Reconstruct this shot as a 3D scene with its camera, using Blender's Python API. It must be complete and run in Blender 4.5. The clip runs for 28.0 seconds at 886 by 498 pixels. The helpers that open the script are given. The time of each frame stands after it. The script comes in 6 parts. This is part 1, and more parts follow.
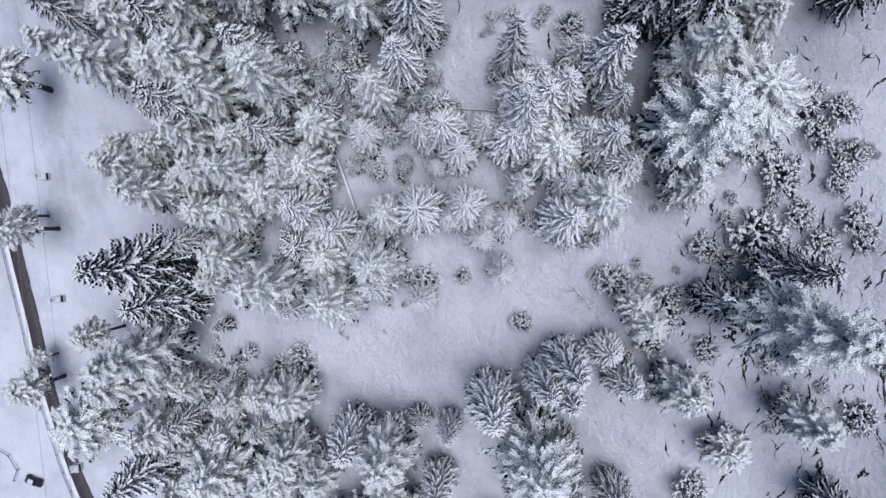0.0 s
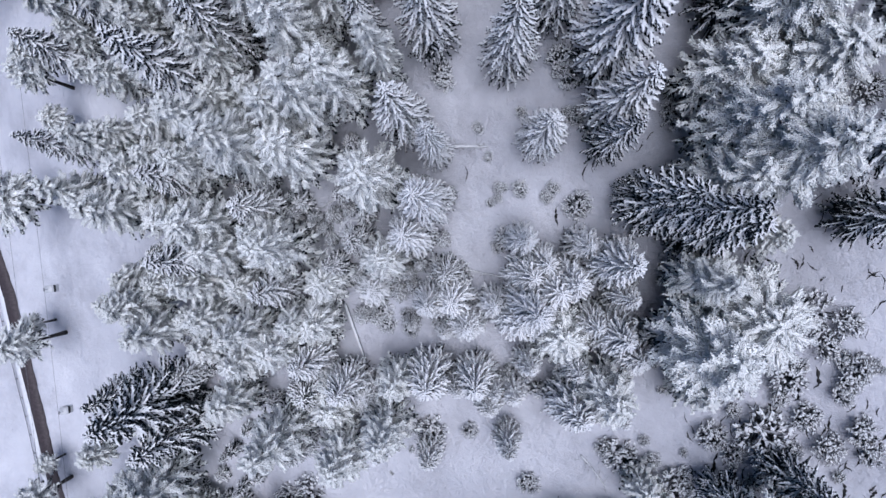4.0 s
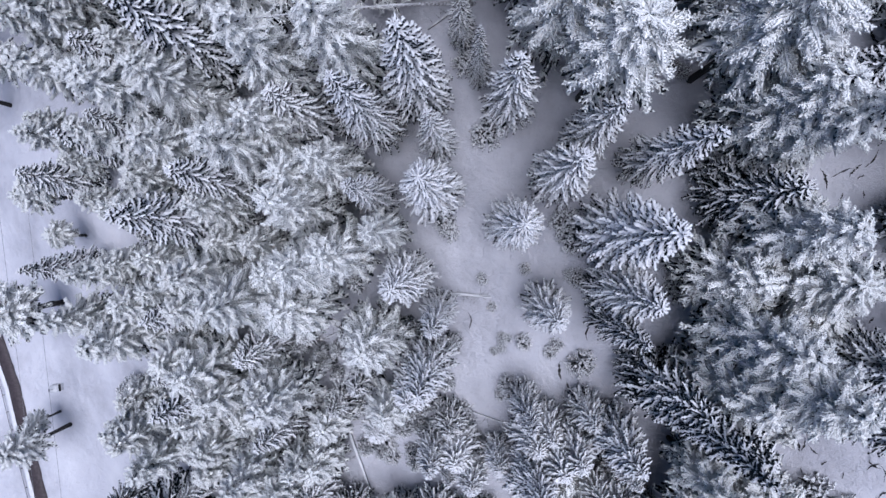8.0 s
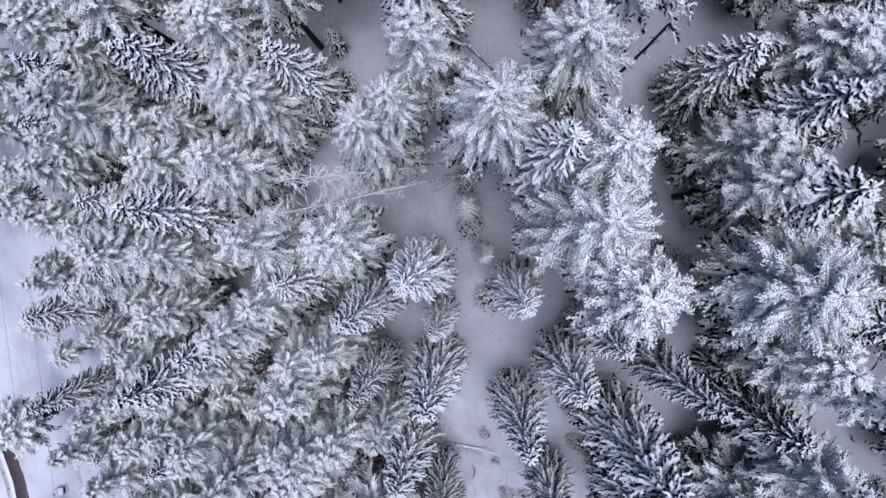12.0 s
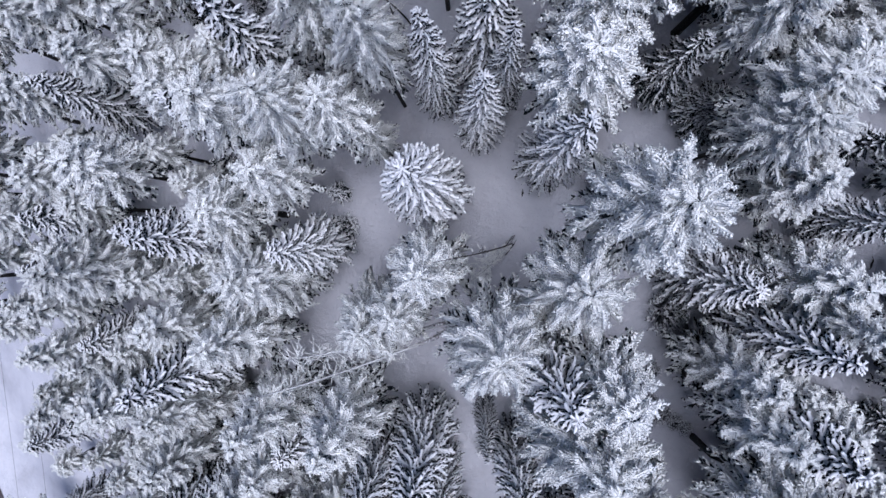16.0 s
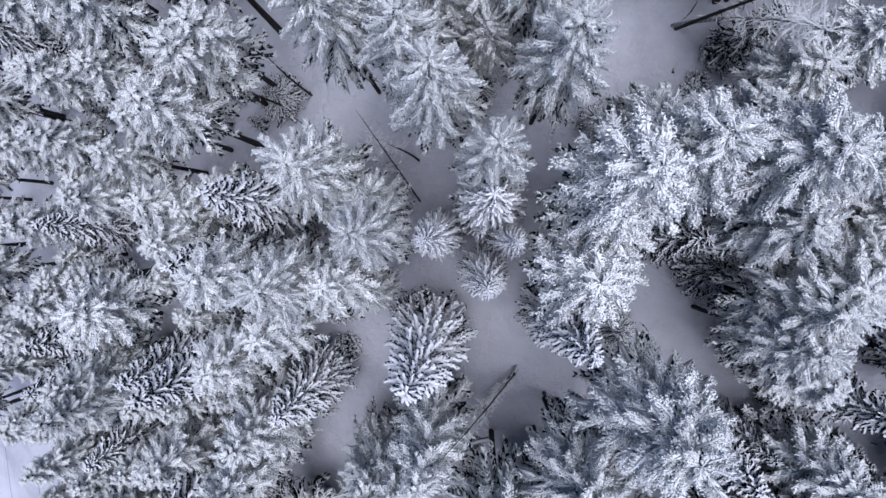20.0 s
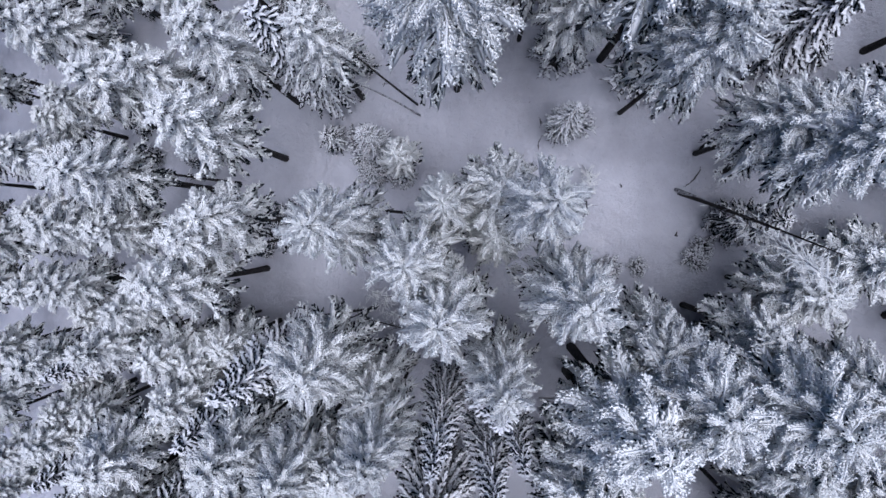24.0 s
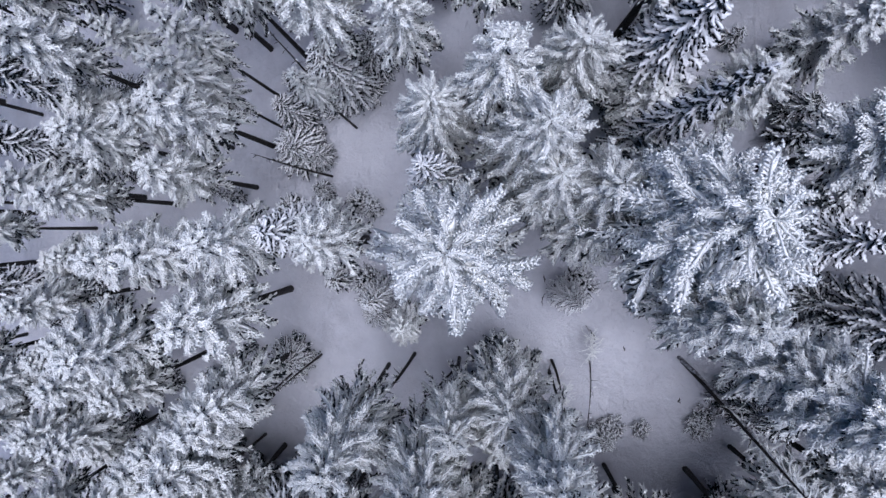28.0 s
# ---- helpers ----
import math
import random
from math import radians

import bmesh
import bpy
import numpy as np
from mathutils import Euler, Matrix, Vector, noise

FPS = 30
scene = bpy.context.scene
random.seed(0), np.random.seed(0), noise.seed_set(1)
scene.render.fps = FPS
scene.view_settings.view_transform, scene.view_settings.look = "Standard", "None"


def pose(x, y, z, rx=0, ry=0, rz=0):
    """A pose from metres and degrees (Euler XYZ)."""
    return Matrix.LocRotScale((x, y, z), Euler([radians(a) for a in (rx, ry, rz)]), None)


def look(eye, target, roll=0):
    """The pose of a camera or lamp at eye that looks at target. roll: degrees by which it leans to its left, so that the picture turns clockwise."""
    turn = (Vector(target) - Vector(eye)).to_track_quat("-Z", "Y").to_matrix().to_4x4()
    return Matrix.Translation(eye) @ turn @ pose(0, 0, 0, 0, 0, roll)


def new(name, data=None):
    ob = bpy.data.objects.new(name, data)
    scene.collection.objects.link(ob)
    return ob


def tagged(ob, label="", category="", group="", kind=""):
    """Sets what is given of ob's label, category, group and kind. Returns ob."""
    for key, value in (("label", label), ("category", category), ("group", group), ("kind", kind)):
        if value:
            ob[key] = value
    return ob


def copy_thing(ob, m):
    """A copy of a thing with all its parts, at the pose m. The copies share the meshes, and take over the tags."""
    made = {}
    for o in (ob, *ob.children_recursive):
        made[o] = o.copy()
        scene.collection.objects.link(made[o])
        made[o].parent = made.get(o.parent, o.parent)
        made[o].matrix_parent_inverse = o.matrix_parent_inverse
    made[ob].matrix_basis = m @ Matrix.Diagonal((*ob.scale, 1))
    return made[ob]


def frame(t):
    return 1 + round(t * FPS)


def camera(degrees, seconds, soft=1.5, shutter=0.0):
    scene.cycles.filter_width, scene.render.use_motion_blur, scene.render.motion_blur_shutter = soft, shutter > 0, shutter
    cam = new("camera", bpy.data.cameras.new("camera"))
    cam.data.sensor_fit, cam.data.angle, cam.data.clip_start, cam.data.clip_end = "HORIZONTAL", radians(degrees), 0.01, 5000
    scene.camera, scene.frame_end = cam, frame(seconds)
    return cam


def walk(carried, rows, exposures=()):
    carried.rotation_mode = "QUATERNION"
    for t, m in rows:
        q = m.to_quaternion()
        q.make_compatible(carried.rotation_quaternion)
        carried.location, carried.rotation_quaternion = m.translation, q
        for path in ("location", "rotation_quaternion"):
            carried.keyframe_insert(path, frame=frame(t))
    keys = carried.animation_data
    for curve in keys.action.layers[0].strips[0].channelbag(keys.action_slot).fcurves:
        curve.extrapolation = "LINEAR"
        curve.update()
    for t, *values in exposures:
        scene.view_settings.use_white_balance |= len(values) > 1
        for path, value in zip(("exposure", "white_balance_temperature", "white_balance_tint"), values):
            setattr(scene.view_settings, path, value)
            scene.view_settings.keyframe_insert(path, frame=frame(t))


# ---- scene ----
# The camera hangs under a drone, looks straight down but for two or three degrees, and slides over the wood.
cam = camera(72.0, 28.0)
HEIGHT = 140.0
PATH = [
    (0.0, -0.00, 0.00),
    (0.5, -0.25, 4.10),
    (1.0, -0.49, 8.03),
    (1.5, -0.64, 11.37),
    (2.0, -0.73, 14.76),
    (2.5, -0.80, 17.67),
    (4.5, -1.29, 26.27),
    (5.0, -1.40, 28.57),
    (5.5, -1.50, 31.27),
    (6.0, -1.57, 34.20),
    (6.5, -1.64, 37.17),
    (7.0, -1.70, 40.01),
    (7.5, -1.72, 42.98),
    (8.0, -1.76, 45.91),
    (8.5, -1.80, 48.82),
    (9.0, -1.83, 51.55),
    (9.5, -1.87, 54.38),
    (10.0, -1.91, 57.16),
    (10.5, -2.00, 59.97),
    (11.0, -2.10, 62.73),
    (11.5, -2.23, 65.63),
    (12.0, -2.32, 68.56),
    (12.5, -2.47, 71.45),
    (13.0, -2.54, 74.20),
    (13.5, -2.55, 77.04),
    (15.5, -2.52, 87.03),
    (16.0, -2.55, 89.22),
    (16.5, -2.61, 91.37),
    (17.0, -2.65, 93.37),
    (17.5, -2.69, 95.52),
    (18.0, -2.73, 97.71),
    (18.5, -2.75, 99.89),
    (19.0, -2.78, 101.95),
    (19.5, -2.81, 104.19),
    (20.0, -2.87, 106.41),
    (20.5, -2.91, 108.69),
    (21.0, -2.97, 110.88),
    (21.5, -3.00, 113.15),
    (23.5, -3.40, 122.52),
    (24.0, -3.49, 124.85),
    (24.5, -3.58, 127.23),
    (25.0, -3.74, 129.54),
    (25.5, -3.85, 131.98),
    (26.0, -3.93, 134.41),
    (26.5, -3.98, 136.83),
    (27.0, -4.02, 139.16),
    (27.5, -4.06, 141.62),
    (28.0, -4.07, 144.00),
]
walk(cam, [(t, pose(x, y, HEIGHT, -2.0, 3.0, 0.0)) for t, x, y in PATH], exposures=[(0.0, 0.12, 5765, 13.6), (2.0, 0.13, 5705, 14.8), (7.0, 0.18, 5640, 18.4), (28.0, 0.26, 5625, 19.0)])

# ---- light: an overcast winter sky, no hard shadows ----
world = bpy.data.worlds.new("overcast_sky")
scene.world = world
world.use_nodes = True
wn = world.node_tree.nodes
sky = wn.new("ShaderNodeTexSky")
sky.sky_type = "NISHITA"
sky.sun_disc = False
sky.sun_elevation, sky.sun_rotation = radians(82), radians(120)
sky.air_density, sky.dust_density, sky.ozone_density = 1.0, 4.0, 1.0
wn["Background"].inputs["Strength"].default_value = 0.038
cloud = wn.new("ShaderNodeHueSaturation")
cloud.inputs["Saturation"].default_value = 2.0
world.node_tree.links.new(sky.outputs["Color"], cloud.inputs["Color"])
world.node_tree.links.new(cloud.outputs["Color"], wn["Background"].inputs["Color"])
sun = new("sun", bpy.data.lights.new("sun", "SUN"))
sun.data.energy, sun.data.angle, sun.data.color = 2.9, radians(46), (0.965, 0.98, 0.985)
sun.matrix_world = look((0, 0, 300), (-38, 22, 0))


# ---- materials ----
def material(name, rough=0.8):
    m = bpy.data.materials.new(name)
    m.use_nodes = True
    b = m.node_tree.nodes["Principled BSDF"]
    b.inputs["Roughness"].default_value = rough
    b.inputs["Specular IOR Level"].default_value = 0.25
    return m, m.node_tree.nodes, m.node_tree.links, b


def noise_at(nodes, links, scale, detail=3.0, coord="Object", rough=0.6):
    tc = nodes.new("ShaderNodeTexCoord")
    n = nodes.new("ShaderNodeTexNoise")
    n.inputs["Scale"].default_value, n.inputs["Detail"].default_value, n.inputs["Roughness"].default_value = scale, detail, rough
    links.new(tc.outputs[coord], n.inputs["Vector"])
    return n.outputs["Fac"]


def ramp(nodes, links, fac, stops):
    r = nodes.new("ShaderNodeValToRGB")
    while len(r.color_ramp.elements) < len(stops):
        r.color_ramp.elements.new(0.5)
    for e, (p, c) in zip(r.color_ramp.elements, stops):
        e.position, e.color = p, (*c, 1)
    links.new(fac, r.inputs["Fac"])
    return r.outputs["Color"]


def relief(nodes, links, b, fac, strength, distance):
    bump = nodes.new("ShaderNodeBump")
    bump.inputs["Strength"].default_value, bump.inputs["Distance"].default_value = strength, distance
    links.new(fac, bump.inputs["Height"])
    links.new(bump.outputs["Normal"], b.inputs["Normal"])


def mottled(name, stops, scale, rough=0.85, bump=0.5, distance=0.05, coord="Object", detail=4.0):
    m, n, l, b = material(name, rough)
    f = noise_at(n, l, scale, detail, coord)
    l.new(ramp(n, l, f, stops), b.inputs["Base Color"])
    relief(n, l, b, noise_at(n, l, scale * 2.5, 3.0, coord), bump, distance)
    return m


WHITE = (0.86, 0.865, 0.87)
DARK, GREEN = (0.009, 0.012, 0.016), (0.022, 0.03, 0.033)
snow_heavy = mottled("snow_on_boughs", [(0.26, (0.45, 0.46, 0.48)), (0.34, (0.78, 0.785, 0.79)), (0.45, WHITE)], 3.2, bump=0.6, distance=0.12)
snow_frost = mottled("hoarfrost", [(0.26, (0.67, 0.675, 0.66)), (0.38, (0.83, 0.84, 0.815)), (0.5, (0.89, 0.90, 0.875))], 2.6, bump=0.5, distance=0.08)
needles = mottled("dark_needles", [(0.42, DARK), (0.58, GREEN), (0.68, (0.18, 0.19, 0.21))], 3.5, bump=0.8, distance=0.1)
needles_frosted = mottled("frosted_needles", [(0.38, DARK), (0.52, (0.06, 0.065, 0.07)), (0.66, (0.3, 0.31, 0.33))], 3.5, bump=0.8, distance=0.1)
bark = mottled("dark_bark", [(0.35, (0.012, 0.011, 0.011)), (0.6, (0.045, 0.04, 0.038)), (0.75, (0.16, 0.16, 0.17))], 5.0, bump=0.8, distance=0.05)
rimed_bark = mottled("rimed_bark", [(0.35, (0.10, 0.09, 0.09)), (0.5, (0.4, 0.4, 0.42)), (0.65, (0.75, 0.76, 0.78))], 3.0, bump=0.6, distance=0.05)


def ground_snow():
    """Fallen snow: wide tonal drift, fine grain, and scattered needles and twigs blown on to it."""
    m, n, l, b = material("fallen_snow", 0.75)
    big = ramp(n, l, noise_at(n, l, 0.07, 6.0, rough=0.65), [(0.32, (0.50, 0.50, 0.535)), (0.5, (0.65, 0.65, 0.69)), (0.68, (0.745, 0.745, 0.78))])
    litter = ramp(n, l, noise_at(n, l, 2.3, 5.0, rough=0.75), [(0.29, (0.30, 0.29, 0.29)), (0.345, (1, 1, 1))])
    mix = n.new("ShaderNodeMix")
    mix.data_type, mix.blend_type = "RGBA", "MULTIPLY"
    mix.inputs[0].default_value = 0.8
    l.new(big, mix.inputs[6])
    l.new(litter, mix.inputs[7])
    l.new(mix.outputs[2], b.inputs["Base Color"])
    relief(n, l, b, noise_at(n, l, 0.45, 9.0, rough=0.7), 1.0, 0.9)
    return m


snow_ground = ground_snow()


# ---- the ground: a snowy hillside, one sheet out to the horizon ----
def slope(x, y):
    """Height of the hillside."""
    x, y = max(-150.0, min(70.0, x)), max(-90.0, min(215.0, y))
    u, v = x / 50, (y - 60) / 60
    z = (54.918 + 17.908 * u + 9.171 * v + 1.950 * u * u + -3.737 * u * v + 0.916 * v * v + 1.571 * u ** 3)
    w = max(0.0, min(1.6, (y - 60) / 70))
    z -= max(0.0, 4.7 - 0.09 * max(-45.0, x)) * w ** 1.5
    low = 1.0 + 0.012 * (y + 20)
    d = z - low
    return low + 0.5 * (d + math.sqrt(d * d + 16.0))


def ground(x, y):
    """Height of the snow: the hillside with drifts and hummocks."""
    drift = 0.7 * noise.noise((x * 0.06, y * 0.06, 3.1)) + 0.28 * noise.noise((x * 0.22, y * 0.22, 7.7)) + 0.10 * noise.noise((x * 0.7, y * 0.7, 1.2))
    flat = min(1.0, max(0.0, (x + 88) / 20))
    return slope(x, y) + drift * flat


def part(name, verts, faces, mat, parent, label="", smooth=True):
    me = bpy.data.meshes.new(name)
    me.from_pydata(verts, [], faces)
    me.materials.append(mat)
    if smooth:
        me.polygons.foreach_set("use_smooth", [True] * len(me.polygons))
    me.update()
    ob = new(name, me)
    if parent:
        ob.parent = parent
    if label:
        ob["label"] = label
    return ob


def sheet():
    def axis(lo, hi, step, far):
        mid = list(np.arange(lo, hi + 0.01, step))
        out, d, left, right = [], step, [], []
        a, b = lo, hi
        while a > -far:
            d *= 1.35
            a, b = a - d, b + d
            left.append(a)
            right.append(b)
        return left[::-1] + mid + right
    xs, ys = axis(-125, 66, 0.8, 2500), axis(-70, 190, 0.8, 2500)
    verts = [(x, y, ground(x, y)) for y in ys for x in xs]
    w = len(xs)
    faces = [(j * w + i, j * w + i + 1, j * w + w + i + 1, j * w + w + i) for j in range(len(ys) - 1) for i in range(w - 1)]
    ob = part("ground", verts, faces, snow_ground, None)
    return tagged(ob, "smooth white snow on a wooded hillside", "ground", kind="structure")


sheet()


# ---- conifers ----
class Shape:
    """Vertices and faces of one mesh as they are gathered."""

    def __init__(self):
        self.v, self.f, self.round = [], [], set()

    def spike(self, p, q, w, t, drop=0.0):
        """A closed, three-sided tapering lump along p to q, w wide and t thick, fattest a third of the way out."""
        d = q - p
        side = Vector((-d.y, d.x, 0))
        side = side.normalized() * w if side.length > 1e-6 else Vector((w, 0, 0))
        m = p + d * 0.38
        up = Vector((0, 0, t))
        k = len(self.v)
        self.v += [p + up * 0.4, m + side - up * drop, m + up, m - side - up * drop, q]
        self.f += [(k, k + 2, k + 1), (k, k + 3, k + 2), (k + 1, k + 2, k + 4), (k + 2, k + 3, k + 4), (k, k + 1, k + 3), (k + 1, k + 4, k + 3)]

    def ridge(self, pts, w, t):
        """A rounded back along the points, tapering to the last."""
        k, n = len(self.v), len(pts)
        for i, p in enumerate(pts[:-1]):
            d = pts[i + 1] - p
            side = Vector((-d.y, d.x, 0)).normalized() * (w * (1 - 0.75 * i / n))
            up = Vector((0, 0, t * (1 - 0.6 * i / n)))
            self.v += [p + side, p + up, p - side]
        self.v.append(pts[-1])
        for i in range(n - 2):
            a = k + 3 * i
            self.f += [(a, a + 3, a + 4, a + 1), (a + 1, a + 4, a + 5, a + 2), (a + 2, a + 5, a + 3, a)]
        a = k + 3 * (n - 2)
        self.f += [(a, k + 3 * (n - 1), a + 1), (a + 1, k + 3 * (n - 1), a + 2), (a + 2, k + 3 * (n - 1), a)]


    def finger(self, pts, w, t):
        """A plump rounded roll along the points, blunt at its end."""
        k, n, first = len(self.v), len(pts), len(self.f)
        for i, p in enumerate(pts[:-1]):
            d = pts[i + 1] - p
            c = (1 - 0.35 * i / n) * (0.75 + 0.45 * ((k * 7 + i * 13) % 11) / 10)
            side, up = Vector((-d.y, d.x, 0)).normalized() * w * c, Vector((0, 0, t * c))
            self.v += [p + side, p + side * 0.55 + up * 0.85, p - side * 0.55 + up * 0.85, p - side, p - up * 0.4]
        self.v.append(pts[-1])
        for i in range(n - 2):
            a = k + 5 * i
            for j in range(5):
                self.f.append((a + j, a + 5 + j, a + 5 + (j + 1) % 5, a + (j + 1) % 5))
        a, e = k + 5 * (n - 2), k + 5 * (n - 1)
        for j in range(5):
            self.f.append((a + j, e, a + (j + 1) % 5))
        self.round.update(range(first, len(self.f)))


def pole(pts, radii, sides=7):
    """A bent, tapering round stem through the points."""
    v, f = [], []
    for p, r in zip(pts, radii):
        for j in range(sides):
            a = 2 * math.pi * j / sides
            v.append((p[0] + r * math.cos(a), p[1] + r * math.sin(a), p[2]))
    for i in range(len(pts) - 1):
        for j in range(sides):
            f.append((i * sides + j, i * sides + (j + 1) % sides, (i + 1) * sides + (j + 1) % sides, (i + 1) * sides + j))
    f.append(tuple(range(sides))[::-1])
    f.append(tuple(range((len(pts) - 1) * sides, len(pts) * sides)))
    return v, f


REF_H = 28.0


def stem_of(root, rnd, mat):
    """The trunk of a conifer, a little crooked; returns the place of its axis at a height."""
    lean = [0.3 * (rnd.random() - 0.5) for _ in range(2)]

    def axis(z):
        u = z / REF_H
        return lean[0] * math.sin(3 * u) * u * 2, lean[1] * math.sin(2.4 * u) * u * 2
    pts = [(*axis(REF_H * u), REF_H * u - (0.8 if u == 0 else 0)) for u in (0, 0.15, 0.35, 0.6, 0.85, 0.995)]
    v, f = pole(pts, (0.50, 0.42, 0.35, 0.22, 0.08, 0.01))
    part("trunk", v, f, mat, root)
    return axis


def finish(root, dark, snow, needle_mat, snow_mat):
    part("needles", dark.v, dark.f, needle_mat, root, smooth=False)["kind"] = "stuff"
    load = part("snow", snow.v, snow.f, snow_mat, root, smooth=False)
    load.data.polygons.foreach_set("use_smooth", [i in snow.round for i in range(len(snow.f))])
    load["kind"] = "stuff"
    return root


def laden_conifer(name, radius, seed, levels, per, bare, power, sag, width, lobes, cover, needle_w, wild, snow_mat, needle_mat, label):
    """One conifer of 28 m whose boughs each carry a long roll of snow with short side lobes."""
    rnd = random.Random(seed)
    root = tagged(new(name), label, "tree", "trees of the snowy wood")
    axis = stem_of(root, rnd, bark)
    snow, dark = Shape(), Shape()
    for k in range(levels):
        t = (k + 0.5) / levels
        z0 = REF_H * (bare + (0.985 - bare) * t ** 0.92)
        cx, cy = axis(z0)
        n = max(5, round(per * (1 - 0.42 * t)) + rnd.choice((-1, 0, 1)))
        turn = rnd.random() * 6.283
        reach = 1.14 * radius * (1.0 - t) ** power * min(1.0, 0.7 + 1.4 * t) + 0.3
        for j in range(n):
            a = turn + 6.283 * (j + 0.6 * (rnd.random() - 0.5)) / n
            ln = reach * rnd.uniform(1 - wild, 1 + 0.5 * wild)
            z = z0 + rnd.uniform(-0.4, 0.4)
            rise, fall = 0.34 * (0.2 + t) * rnd.uniform(0.6, 1.3), sag * (1.15 - t) * rnd.uniform(0.7, 1.3)
            bend, wave = rnd.uniform(-0.22, 0.22), rnd.uniform(0, 6.28)

            def at(u, off=0.0):
                b = a + bend * u * u
                d = 0.05 * math.sin(wave + 7 * u) * ln * 0.5
                return Vector((cx + math.cos(b) * ln * u - math.sin(b) * d, cy + math.sin(b) * ln * u + math.cos(b) * d, z + ln * (rise * u - fall * u * u) + off))
            w = width * (0.5 + 0.5 * min(1.0, ln / 3.0)) * rnd.uniform(0.75, 1.25)
            pts = [at(u) for u in (0.04, 0.25, 0.48, 0.7, 0.9, 1.0)]
            held = min(1.0, 0.30 + 1.9 * t)  # lower boughs hold less snow, their dark also stands in for shade
            if rnd.random() < (cover + 0.35 * t) * held:
                snow.finger(pts if cover > 0.6 else pts[rnd.randint(0, 3):], w, w * 0.75)
            dark.ridge([p - Vector((0, 0, 0.30)) for p in pts[:-1]], w * needle_w, 0.2)
            m = max(2, round(lobes * ln))
            for i in range(m):
                u = 0.2 + 0.76 * (i + rnd.random() * 0.8) / m
                way = 1 if i % 2 else -1
                p = at(u)
                b = a + bend * u * u + way * rnd.uniform(0.35, 0.8)
                tl = min(0.95, 0.16 + 0.24 * ln * (1.04 - u)) * rnd.uniform(0.6, 1.3)
                drop = Vector((0, 0, tl * rnd.uniform(0.05, 0.5)))
                q = p + Vector((math.cos(b) * tl, math.sin(b) * tl, 0)) - drop
                if rnd.random() < (cover + 0.45 * t + 0.12 * u) * held:
                    snow.finger([p, p.lerp(q, 0.55) + Vector((0, 0, 0.05)), q], w * rnd.uniform(0.55, 0.95), w * 0.6)
                    if i % 2:
                        c = b + rnd.uniform(-1.0, 1.0)
                        o = p.lerp(q, rnd.uniform(0.3, 0.8))
                        snow.finger([o, o + Vector((math.cos(c), math.sin(c), 0.1)) * tl * 0.25, o + Vector((math.cos(c), math.sin(c), -0.1)) * tl * 0.5], w * 0.55, w * 0.5)
                dark.spike(p - Vector((0, 0, 0.32)), p + (q - p) * (0.92 if cover > 0.6 else 1.12) - Vector((0, 0, 0.38)), 0.11 * needle_w, 0.12, 0.3)
    cx, cy = axis(REF_H)
    tip = Vector((cx, cy, REF_H * 0.99))
    for i in range(7):
        a = i * 2.4
        q = tip + Vector((math.cos(a) * 0.09 * i, math.sin(a) * 0.09 * i, 0.35 - 0.1 * i))
        snow.finger([tip - Vector((0, 0, 0.4)), tip.lerp(q, 0.5), q], width * 0.5, width * 0.4)
    return finish(root, dark, snow, needle_mat, snow_mat)


